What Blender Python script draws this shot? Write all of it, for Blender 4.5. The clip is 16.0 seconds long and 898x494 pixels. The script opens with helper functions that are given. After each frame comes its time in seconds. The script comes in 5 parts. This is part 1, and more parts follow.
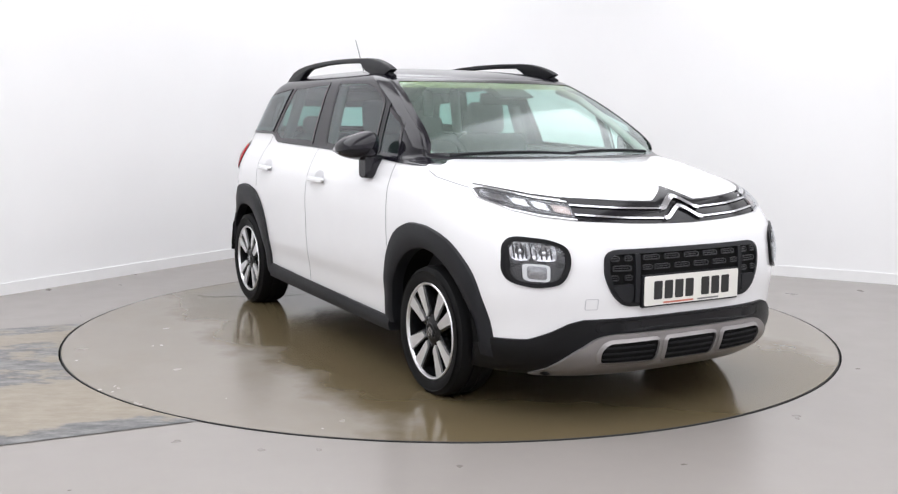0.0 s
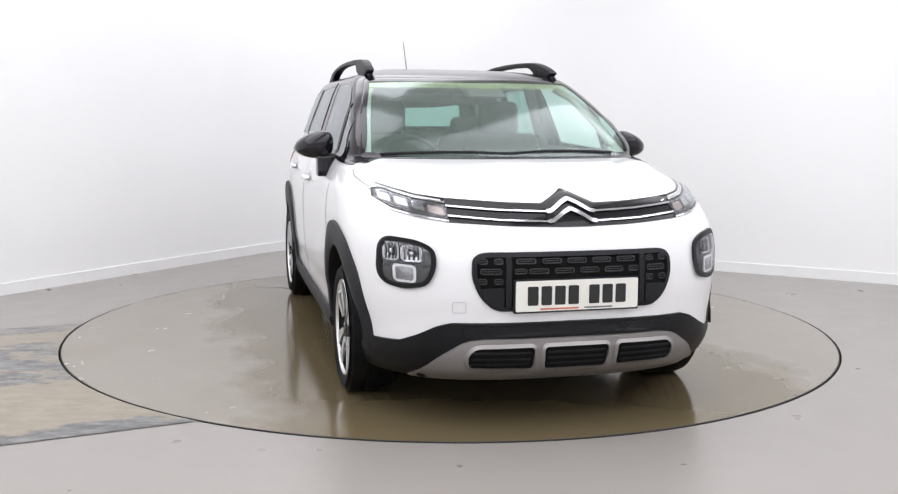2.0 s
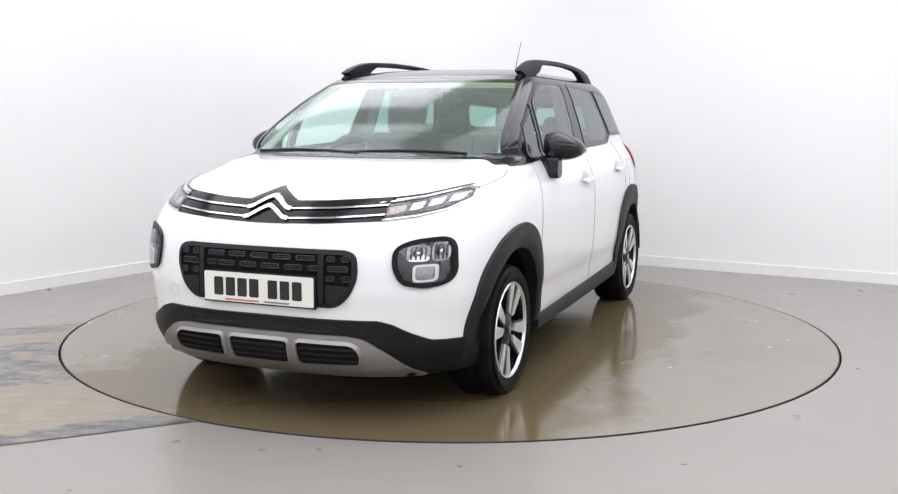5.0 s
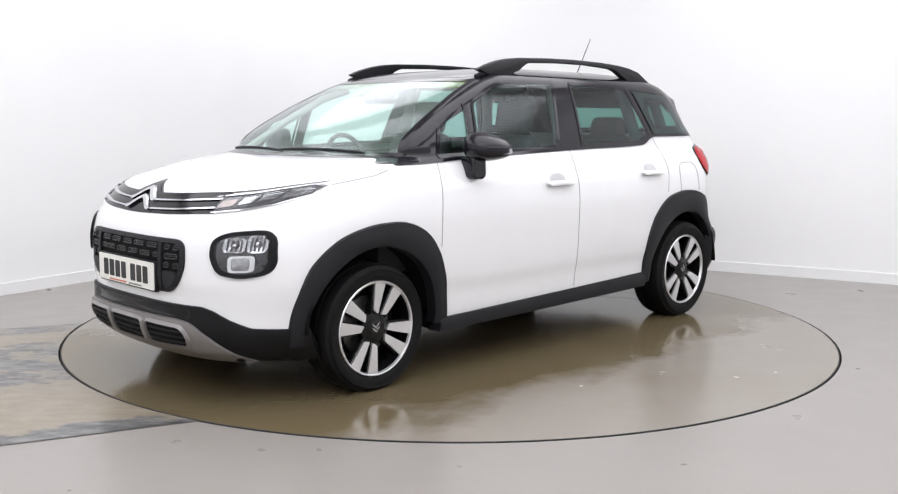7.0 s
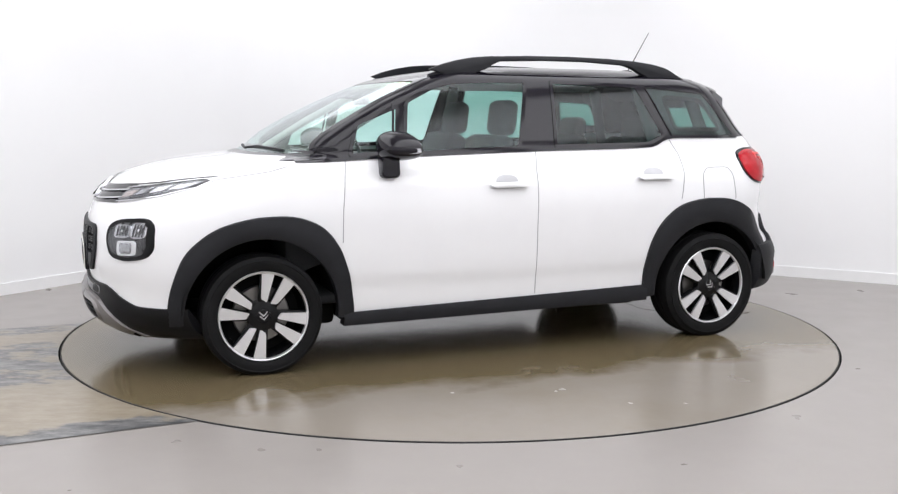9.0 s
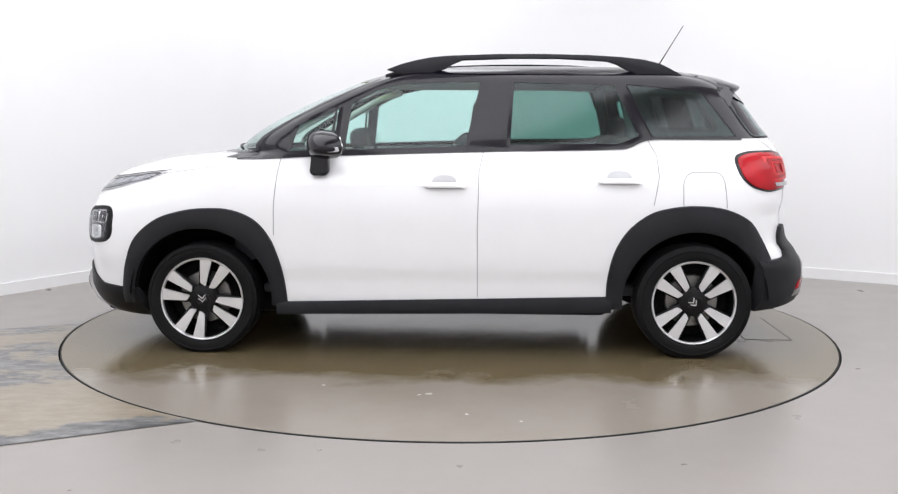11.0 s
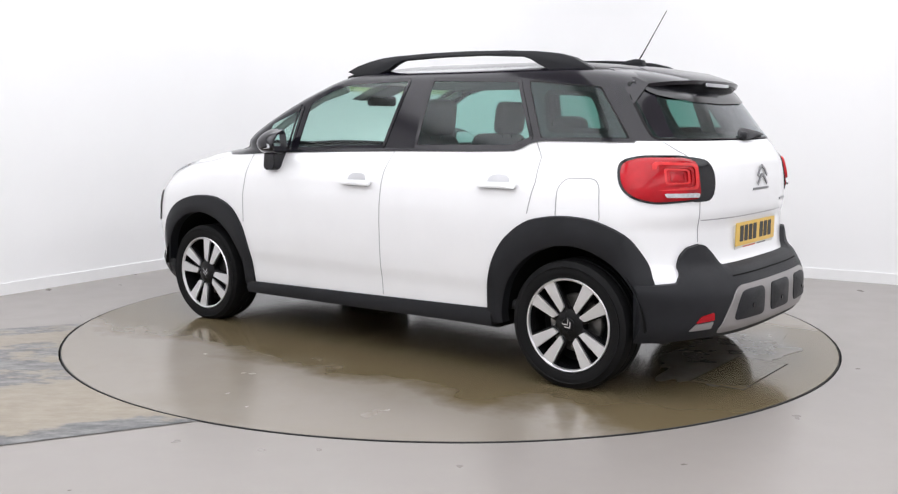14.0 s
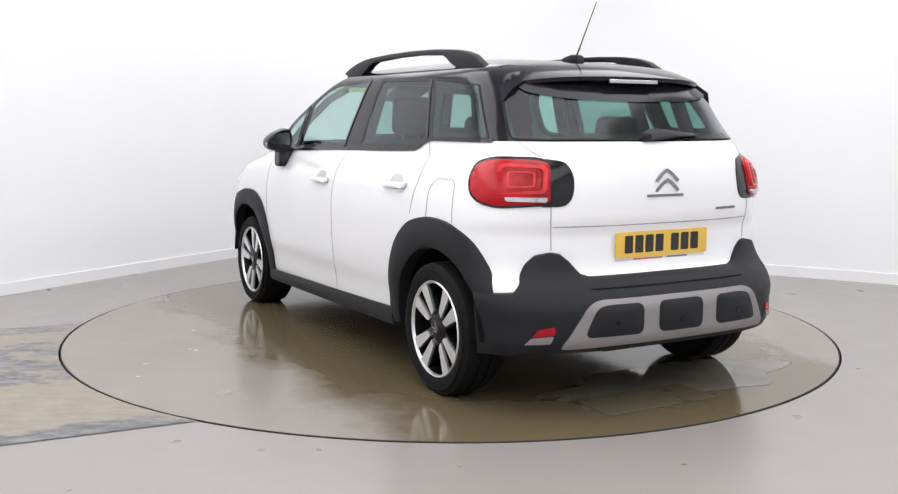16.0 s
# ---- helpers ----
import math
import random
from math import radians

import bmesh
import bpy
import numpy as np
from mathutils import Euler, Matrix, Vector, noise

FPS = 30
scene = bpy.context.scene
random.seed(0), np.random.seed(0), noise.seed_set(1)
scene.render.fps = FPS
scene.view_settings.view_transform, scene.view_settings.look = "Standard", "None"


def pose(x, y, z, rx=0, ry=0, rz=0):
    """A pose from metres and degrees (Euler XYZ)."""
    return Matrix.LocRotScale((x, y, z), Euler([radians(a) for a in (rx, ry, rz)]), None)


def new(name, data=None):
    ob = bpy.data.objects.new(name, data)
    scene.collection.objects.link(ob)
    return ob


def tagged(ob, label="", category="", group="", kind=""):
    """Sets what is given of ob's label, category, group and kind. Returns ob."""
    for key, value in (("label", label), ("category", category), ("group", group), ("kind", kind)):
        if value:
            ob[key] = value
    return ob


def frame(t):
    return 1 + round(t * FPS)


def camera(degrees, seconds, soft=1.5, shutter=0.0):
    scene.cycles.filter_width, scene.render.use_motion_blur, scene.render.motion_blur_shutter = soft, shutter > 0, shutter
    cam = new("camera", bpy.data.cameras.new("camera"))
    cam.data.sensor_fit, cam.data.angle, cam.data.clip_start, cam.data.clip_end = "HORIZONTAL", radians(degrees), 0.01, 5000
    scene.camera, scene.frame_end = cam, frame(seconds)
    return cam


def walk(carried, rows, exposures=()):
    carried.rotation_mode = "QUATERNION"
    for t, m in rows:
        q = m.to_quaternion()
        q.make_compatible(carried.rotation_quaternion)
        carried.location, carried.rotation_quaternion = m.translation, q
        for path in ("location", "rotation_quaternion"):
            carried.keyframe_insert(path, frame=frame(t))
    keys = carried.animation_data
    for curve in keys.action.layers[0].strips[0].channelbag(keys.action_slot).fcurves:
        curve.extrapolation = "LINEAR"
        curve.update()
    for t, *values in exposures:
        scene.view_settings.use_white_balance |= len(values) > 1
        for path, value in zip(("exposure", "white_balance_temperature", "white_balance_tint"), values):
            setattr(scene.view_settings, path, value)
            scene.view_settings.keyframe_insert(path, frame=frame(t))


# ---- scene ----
cam = camera(49.07, 16.0, soft=1.25)
eye = pose(0, -5.947, 1.254, 90 - 7.412, 0, 0.086) @ pose(0, 0, 0, 0, 0, 0.326)
walk(cam, [(0.0, eye), (16.0, eye)], exposures=[(0.0, 0.0), (16.0, 0.0)])

# heading of the turntable in degrees, half second by half second
HEADING = [(0.0, -60.4), (0.5, -61.73), (1.0, -64.81), (1.5, -69.29), (2.0, -75.5), (2.5, -81.35), (3.0, -87.67),
           (3.5, -93.48), (4.0, -99.82), (4.5, -105.65), (5.0, -111.95), (5.5, -117.7), (6.0, -123.5), (6.5, -129.3),
           (7.0, -135.1), (7.5, -140.87), (8.0, -146.82), (8.5, -152.48), (9.0, -158.52), (9.5, -164.3), (10.0, -170.1),
           (10.5, -176.0), (11.0, -181.8), (11.5, -187.64), (12.0, -193.65), (12.5, -199.28), (13.0, -205.25),
           (13.5, -210.93), (14.0, -217.0), (14.5, -222.63), (15.0, -228.67), (15.5, -234.29), (16.0, -240.36)]

# ---- world and light ----
world = bpy.data.worlds.new("world")
scene.world = world
world.use_nodes = True
world.node_tree.nodes["Background"].inputs["Color"].default_value = (0.9, 0.95, 1, 1)
world.node_tree.nodes["Background"].inputs["Strength"].default_value = 0.05
CORNER, ALONG_L, ALONG_R = Vector((-1.195, 4.10, 0)), Vector((-0.524, -0.852, 0)), Vector((0.879, -0.476, 0))
ROOM_L, ROOM_R, ROOM_H = 11.0, 9.4, 3.5


def in_room(a, b, z=0.0):
    """A place a metres along the one back wall and b along the other."""
    p = CORNER + ALONG_L * a + ALONG_R * b
    return Vector((p.x, p.y, z))


LAMP_W = 46.0
LAMPS = [(1.0, 1.0)] + [(a, b) for a in (1.6, 4.2, 6.8, 9.4) for b in (1.5, 4.6, 7.7) if a + b > 4]


# ---- materials ----
def shader(name):
    m = bpy.data.materials.new(name)
    m.use_nodes = True
    return m, m.node_tree.nodes, m.node_tree.links, m.node_tree.nodes["Principled BSDF"]


def ramp(nodes, links, src, lo, hi, a=0.0, b=1.0):
    """Colour ramp from lo at a to hi at b."""
    r = nodes.new("ShaderNodeValToRGB")
    r.color_ramp.elements[0].position, r.color_ramp.elements[0].color = a, (*lo, 1)
    r.color_ramp.elements[1].position, r.color_ramp.elements[1].color = b, (*hi, 1)
    links.new(src, r.inputs["Fac"])
    return r.outputs["Color"]


def noise_of(nodes, links, scale, detail=4, rough=0.55, coords="Object", stretch=(1, 1, 1)):
    c = nodes.new("ShaderNodeTexCoord")
    mp = nodes.new("ShaderNodeMapping")
    mp.inputs["Scale"].default_value = stretch
    n = nodes.new("ShaderNodeTexNoise")
    n.inputs["Scale"].default_value, n.inputs["Detail"].default_value, n.inputs["Roughness"].default_value = scale, detail, rough
    links.new(c.outputs[coords], mp.inputs["Vector"])
    links.new(mp.outputs["Vector"], n.inputs["Vector"])
    return n.outputs["Fac"]


def bump(nodes, links, bsdf, src, strength, distance=0.002):
    b = nodes.new("ShaderNodeBump")
    b.inputs["Strength"].default_value, b.inputs["Distance"].default_value = strength, distance
    links.new(src, b.inputs["Height"])
    links.new(b.outputs["Normal"], bsdf.inputs["Normal"])


def plain(name, colour, rough=0.5, metal=0.0, coat=0.0, vary=0.12, scale=6.0, grain=0.0, grain_scale=300.0, spec=0.5):
    """A surface with a slow variation of colour and gloss and, with grain, a fine relief."""
    m, nodes, links, b = shader(name)
    n = noise_of(nodes, links, scale)
    links.new(ramp(nodes, links, n, [c * (1 - vary) for c in colour], [min(1, c * (1 + vary)) for c in colour], 0.3, 0.7), b.inputs["Base Color"])
    r = nodes.new("ShaderNodeMapRange")
    r.inputs["To Min"].default_value, r.inputs["To Max"].default_value = rough * 0.85, min(1, rough * 1.15)
    links.new(n, r.inputs["Value"])
    links.new(r.outputs["Result"], b.inputs["Roughness"])
    b.inputs["Metallic"].default_value, b.inputs["Coat Weight"].default_value = metal, coat
    b.inputs["Coat Roughness"].default_value = 0.04
    b.inputs["Specular IOR Level"].default_value = spec
    if grain:
        bump(nodes, links, b, noise_of(nodes, links, grain_scale, 2), grain, 0.001)
    return m


def glass(name, tint, through_share, haze=0.0, veil_colour=(0.60, 0.78, 0.68)):
    """Thin tinted glass: mostly clear, with the gloss of a pane; haze mixes in a painted pale veil."""
    m, nodes, links, b = shader(name)
    nodes.remove(b)
    clear, gloss, mix = nodes.new("ShaderNodeBsdfTransparent"), nodes.new("ShaderNodeBsdfGlossy"), nodes.new("ShaderNodeMixShader")
    # flat diffuse colour standing in for the hazy reflection of the bright room
    veil = nodes.new("ShaderNodeBsdfDiffuse")
    veil.inputs["Color"].default_value = (*veil_colour, 1)
    film = nodes.new("ShaderNodeMixShader")
    film.inputs["Fac"].default_value = haze
    facing = nodes.new("ShaderNodeLayerWeight")
    facing.inputs["Blend"].default_value = 0.5
    power = nodes.new("ShaderNodeMath")
    power.operation, power.inputs[1].default_value = "POWER", 4.0
    share = nodes.new("ShaderNodeMapRange")
    share.inputs["To Min"].default_value, share.inputs["To Max"].default_value = 0.038, 0.9
    clear.inputs["Color"].default_value = (*[c * through_share for c in tint], 1)
    gloss.inputs["Roughness"].default_value = 0.11
    gloss.inputs["Color"].default_value = (0.95, 0.97, 1, 1)
    links.new(facing.outputs["Facing"], power.inputs[0])
    links.new(power.outputs["Value"], share.inputs["Value"])
    links.new(share.outputs["Result"], mix.inputs["Fac"])
    links.new(clear.outputs["BSDF"], film.inputs[1])
    links.new(veil.outputs["BSDF"], film.inputs[2])
    links.new(film.outputs["Shader"], mix.inputs[1])
    links.new(gloss.outputs["BSDF"], mix.inputs[2])
    links.new(mix.outputs["Shader"], nodes["Material Output"].inputs["Surface"])
    return m


WHITE = plain("white_paint", (0.81, 0.81, 0.822), 0.35, coat=1.0, vary=0.01)
BLACK = plain("gloss_black_paint", (0.007, 0.006, 0.010), 0.13, vary=0.2, spec=0.40)
PLASTIC = plain("textured_black_plastic", (0.014, 0.0145, 0.017), 0.5, vary=0.15, grain=0.35, grain_scale=500, spec=0.22)
CLADDING = plain("black_bumper_plastic", (0.007, 0.007, 0.008), 0.42, vary=0.15, grain=0.25, grain_scale=500, spec=0.2)
DARK = plain("dark_underside", (0.006, 0.006, 0.006), 0.85, vary=0.3, spec=0.15)
SILVER = plain("silver_grey_paint", (0.27, 0.255, 0.253), 0.36, metal=0.5, coat=0.1, vary=0.04)
CHROME = plain("chrome", (0.62, 0.62, 0.64), 0.14, metal=1.0, vary=0.03)
RUBBER = plain("tyre_rubber", (0.007, 0.007, 0.0075), 0.62, vary=0.25, grain=0.3, grain_scale=220, spec=0.14)
ALLOY = plain("machined_alloy", (0.75, 0.75, 0.76), 0.3, metal=0.85, vary=0.05)
WHEEL_BLACK = plain("gloss_black_wheel", (0.006, 0.006, 0.0065), 0.2, spec=0.2)
SEAM = plain("panel_gap", (0.34, 0.34, 0.35), 0.7)
CABIN = plain("cabin_fabric", (0.030, 0.031, 0.034), 0.85, vary=0.25, grain=0.3, grain_scale=400)
CABIN_PALE = plain("pale_headliner", (0.6, 0.6, 0.57), 0.9, vary=0.06)
GLASS = glass("green_tinted_glass", (0.74, 0.95, 0.91), 0.96, 0.004)
# yellow haze that paints the reflection at the top of the windscreen
TOP_GLARE = glass("yellow_green_glare", (0.93, 0.96, 0.55), 0.97, 0.26, (0.72, 0.74, 0.20))
SCREEN_GLASS = glass("windscreen_glass", (0.80, 0.96, 0.90), 0.95, 0.10)
PRIVACY = glass("dark_privacy_glass", (0.56, 0.95, 0.86), 0.54, 0.004)
LENS = glass("clear_lens", (0.95, 0.96, 0.97), 0.95)
WALL = plain("white_wall_paint", (0.87, 0.87, 0.875), 0.6, vary=0.012, scale=1.2)
SKIRT = plain("white_skirting_gloss", (0.85, 0.85, 0.85), 0.35, vary=0.02)


def mixed(nodes, links, fac, one, two):
    mix = nodes.new("ShaderNodeMix")
    mix.data_type = "RGBA"
    links.new(fac, mix.inputs["Factor"])
    for src, slot in ((one, 6), (two, 7)):
        if isinstance(src, tuple):
            mix.inputs[slot].default_value = (*src, 1)
        else:
            links.new(src, mix.inputs[slot])
    return mix.outputs[2]


def floor_paint(name, base, dark, rough, stain=None, olive=None, stain_scale=0.7, stain_from=0.5, stain_to=0.62, stretch=(1, 1, 1)):
    """Worn floor paint: slow patches, fine scuffs, a dull gloss, and blotches of a second colour."""
    m, nodes, links, b = shader(name)
    big, mid, fine = noise_of(nodes, links, 0.8, 3, 0.5), noise_of(nodes, links, 5.0, 3, 0.5), noise_of(nodes, links, 16.0, 3, 0.6)
    col = ramp(nodes, links, big, dark, base, 0.05, 0.95)
    col = mixed(nodes, links, ramp(nodes, links, mid, (0, 0, 0), (0.16, 0.16, 0.16), 0.05, 0.95), col, dark)
    col = mixed(nodes, links, ramp(nodes, links, fine, (0, 0, 0), (0.12, 0.12, 0.12), 0.05, 0.95), col, tuple(c * 0.72 for c in dark))
    if stain:
        blot = noise_of(nodes, links, stain_scale, 9, 0.62, stretch=stretch)
        col = mixed(nodes, links, ramp(nodes, links, blot, (0, 0, 0), (1, 1, 1), stain_from, stain_to), col, stain)
    r = nodes.new("ShaderNodeMapRange")
    r.inputs["From Min"].default_value, r.inputs["From Max"].default_value = 0.05, 0.95
    r.inputs["To Min"].default_value, r.inputs["To Max"].default_value = rough * 0.85, rough * 1.2
    links.new(mid, r.inputs["Value"])
    gloss = r.outputs["Result"]
    if olive:
        # an olive-brown, glossier lane with a ragged edge along the car's length
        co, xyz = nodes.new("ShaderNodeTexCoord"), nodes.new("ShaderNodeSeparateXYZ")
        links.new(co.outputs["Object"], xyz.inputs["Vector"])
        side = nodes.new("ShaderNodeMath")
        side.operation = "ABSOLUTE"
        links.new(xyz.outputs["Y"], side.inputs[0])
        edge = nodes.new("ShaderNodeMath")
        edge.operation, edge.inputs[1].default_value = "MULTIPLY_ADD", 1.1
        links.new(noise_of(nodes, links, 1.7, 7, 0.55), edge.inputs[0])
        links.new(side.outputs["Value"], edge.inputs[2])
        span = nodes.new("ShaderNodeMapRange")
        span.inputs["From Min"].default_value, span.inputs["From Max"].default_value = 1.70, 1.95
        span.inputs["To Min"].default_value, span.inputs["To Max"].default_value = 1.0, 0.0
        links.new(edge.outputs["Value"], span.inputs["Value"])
        col = mixed(nodes, links, span.outputs["Result"], col, olive)
        lane_rough = nodes.new("ShaderNodeMath")
        lane_rough.operation, lane_rough.inputs[1].default_value = "MULTIPLY_ADD", -0.12
        links.new(span.outputs["Result"], lane_rough.inputs[0])
        links.new(gloss, lane_rough.inputs[2])
        gloss = lane_rough.outputs["Value"]
    links.new(col, b.inputs["Base Color"])
    links.new(gloss, b.inputs["Roughness"])
    return m


FLOOR = floor_paint("grey_floor_paint", (0.292, 0.270, 0.254), (0.270, 0.248, 0.230), 0.29)
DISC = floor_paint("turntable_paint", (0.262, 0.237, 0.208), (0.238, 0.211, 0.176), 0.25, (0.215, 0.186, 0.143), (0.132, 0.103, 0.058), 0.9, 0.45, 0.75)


def repair_strip():
    """Brown repaired concrete with grey soaked stains: along both long edges, and in a broad blotchy band."""
    m, nodes, links, bs = shader("stained_repair")
    mid, blot = noise_of(nodes, links, 11.0, 10, 0.72, stretch=(0.7, 1.6, 1)), noise_of(nodes, links, 3.2, 9, 0.66, stretch=(1.0, 1.9, 1))
    co = nodes.new("ShaderNodeTexCoord")
    dot = nodes.new("ShaderNodeVectorMath")
    dot.operation, dot.inputs[1].default_value = "DOT_PRODUCT", (0.39 / 2.25, -0.92 / 2.25, 0)
    links.new(co.outputs["Object"], dot.inputs[0])
    across = nodes.new("ShaderNodeMath")
    across.inputs[1].default_value = 0.83 / 2.25
    links.new(dot.outputs["Value"], across.inputs[0])
    band = nodes.new("ShaderNodeValToRGB")
    stops = ((0.0, 0.62), (0.04, 0.52), (0.08, 0.50), (0.11, 0.18), (0.26, 0.50), (0.58, 0.52), (0.66, 0.18), (0.90, 0.12), (0.945, 0.5), (1.0, 0.62))
    for i, (at, v) in enumerate(stops):
        el = band.color_ramp.elements[i] if i < 2 else band.color_ramp.elements.new(at)
        el.position, el.color = at, (v, v, v, 1)
    links.new(across.outputs["Value"], band.inputs["Fac"])
    add = nodes.new("ShaderNodeMath")
    links.new(band.outputs["Color"], add.inputs[0])
    links.new(blot, add.inputs[1])
    brown = ramp(nodes, links, mid, (0.195, 0.160, 0.110), (0.300, 0.262, 0.205), 0.3, 0.7)
    grey = ramp(nodes, links, mid, (0.050, 0.051, 0.056), (0.215, 0.212, 0.205), 0.40, 0.62)
    links.new(mixed(nodes, links, ramp(nodes, links, add.outputs["Value"], (0, 0, 0), (1, 1, 1), 0.93, 1.0), brown, grey), bs.inputs["Base Color"])
    bs.inputs["Roughness"].default_value = 0.28
    bump(nodes, links, bs, mid, 0.15, 0.002)
    return m


STAIN = repair_strip()
HATCH = floor_paint("scuffed_hatch", (0.165, 0.138, 0.092), (0.140, 0.113, 0.068), 0.13, (0.10, 0.105, 0.08), None, 6.0, 0.58, 0.72)
WET = plain("wet_floor", (0.17, 0.155, 0.13), 0.06, vary=0.2, scale=5)
GAP = plain("dark_gap", (0.02, 0.02, 0.02), 0.9)


# ---- mesh helpers ----
def mesh_of(name, verts, faces, material, smooth=True):
    me = bpy.data.meshes.new(name)
    me.from_pydata([tuple(map(float, v)) for v in verts], [], faces)
    me.materials.append(material)
    if smooth:
        me.shade_smooth()
    me.update()
    return me


def tidy(me, angle=None):
    """Outward normals, and hard edges above the angle."""
    bm = bmesh.new()
    bm.from_mesh(me)
    bmesh.ops.remove_doubles(bm, verts=bm.verts, dist=1e-5)
    bmesh.ops.recalc_face_normals(bm, faces=bm.faces)
    if angle:
        for e in bm.edges:
            if len(e.link_faces) == 2 and e.calc_face_angle(0) > radians(angle):
                e.smooth = False
    bm.to_mesh(me)
    bm.free()
    return me


def part(name, me, parent, label=""):
    ob = new(name, me)
    ob.parent = parent
    return tagged(ob, label)


def box_mesh(name, lo, hi, material, bevel=0.01, segments=2):
    bm = bmesh.new()
    bmesh.ops.create_cube(bm, size=1)
    for v in bm.verts:
        v.co = [(lo[i] + hi[i]) / 2 + v.co[i] * (hi[i] - lo[i]) for i in range(3)]
    if bevel:
        bmesh.ops.bevel(bm, geom=bm.edges[:], offset=bevel, segments=segments, affect="EDGES", profile=0.5)
    me = bpy.data.meshes.new(name)
    bm.to_mesh(me)
    bm.free()
    me.materials.append(material)
    me.shade_smooth()
    return tidy(me, 40)


def tube_mesh(name, pts, r, material, n=8, taper=None, closed=False):
    """A round rod along points."""
    pts = [Vector(p) for p in pts]
    verts, faces = [], []
    k = len(pts)
    for i, p in enumerate(pts):
        d = ((pts[(i + 1) % k] - pts[i - 1]) if closed else (pts[min(i + 1, k - 1)] - pts[max(i - 1, 0)])).normalized()
        u = d.cross(Vector((0, 0, 1)) if abs(d.z) < 0.95 else Vector((1, 0, 0))).normalized()
        v = d.cross(u)
        rr = r if taper is None else r + (taper - r) * i / (k - 1)
        verts += [p + (u * math.cos(2 * math.pi * j / n) + v * math.sin(2 * math.pi * j / n)) * rr for j in range(n)]
    for i in range(k if closed else k - 1):
        for j in range(n):
            a, b = i * n, ((i + 1) % k) * n
            faces.append((a + j, a + (j + 1) % n, b + (j + 1) % n, b + j))
    if not closed:
        faces += [tuple(range(n))[::-1], tuple((k - 1) * n + j for j in range(n))]
    return tidy(mesh_of(name, verts, faces, material), 50)


def lathe_mesh(name, profile, material, n=64, axis="y", hard=35):
    """Turns a profile of (radius, along) about an axis."""
    verts, faces = [], []
    for r, a in profile:
        for j in range(n):
            c, s = math.cos(2 * math.pi * j / n) * r, math.sin(2 * math.pi * j / n) * r
            verts.append((c, a, s) if axis == "y" else (c, s, a))
    for i in range(len(profile) - 1):
        for j in range(n):
            k = (j + 1) % n
            faces.append((i * n + j, i * n + k, (i + 1) * n + k, (i + 1) * n + j))
    return tidy(mesh_of(name, verts, faces, material), hard)


def prism_mesh(name, outline, depth, material, frame_of, bevel=0.0):
    """A slab of the outline (u, v), from 0 to depth along w; frame_of maps (u, v, w) to a place."""
    n = len(outline)
    verts = [frame_of(u, v, 0) for u, v in outline] + [frame_of(u, v, depth) for u, v in outline]
    faces = [tuple(range(n)), tuple(range(2 * n - 1, n - 1, -1))] + [(i, (i + 1) % n, n + (i + 1) % n, n + i) for i in range(n)]
    me = mesh_of(name, verts, faces, material)
    bm = bmesh.new()
    bm.from_mesh(me)
    bmesh.ops.recalc_face_normals(bm, faces=bm.faces)
    if bevel:
        bmesh.ops.bevel(bm, geom=bm.edges[:], offset=bevel, segments=2, affect="EDGES", profile=0.5)
    bm.to_mesh(me)
    bm.free()
    return tidy(me, 40)


def rounded(pts, r, n=5):
    """The outline with its corners rounded off by r (a number, or one for each corner)."""
    out = []
    k = len(pts)
    for i in range(k):
        p, a, b = Vector(pts[i]), Vector(pts[i - 1]), Vector(pts[(i + 1) % k])
        ri = r[i] if isinstance(r, (list, tuple)) else r
        da, db = a - p, b - p
        la, lb = min(ri, da.length * 0.48), min(ri, db.length * 0.48)
        p0, p1 = p + da.normalized() * la, p + db.normalized() * lb
        for j in range(n + 1):
            t = j / n
            q = p0 * (1 - t) ** 2 + p * 2 * t * (1 - t) + p1 * t * t
            out.append((q.x, q.y))
    return out


def dense(pts, step, closed=True):
    """The outline with points at most step apart."""
    out = []
    k = len(pts)
    for i in range(k if closed else k - 1):
        a, b = np.array(pts[i], float), np.array(pts[(i + 1) % k], float)
        m = max(1, int(np.ceil(np.linalg.norm(b - a) / step)))
        out += [tuple(a + (b - a) * j / m) for j in range(m)]
    return out if closed else out + [tuple(pts[-1])]


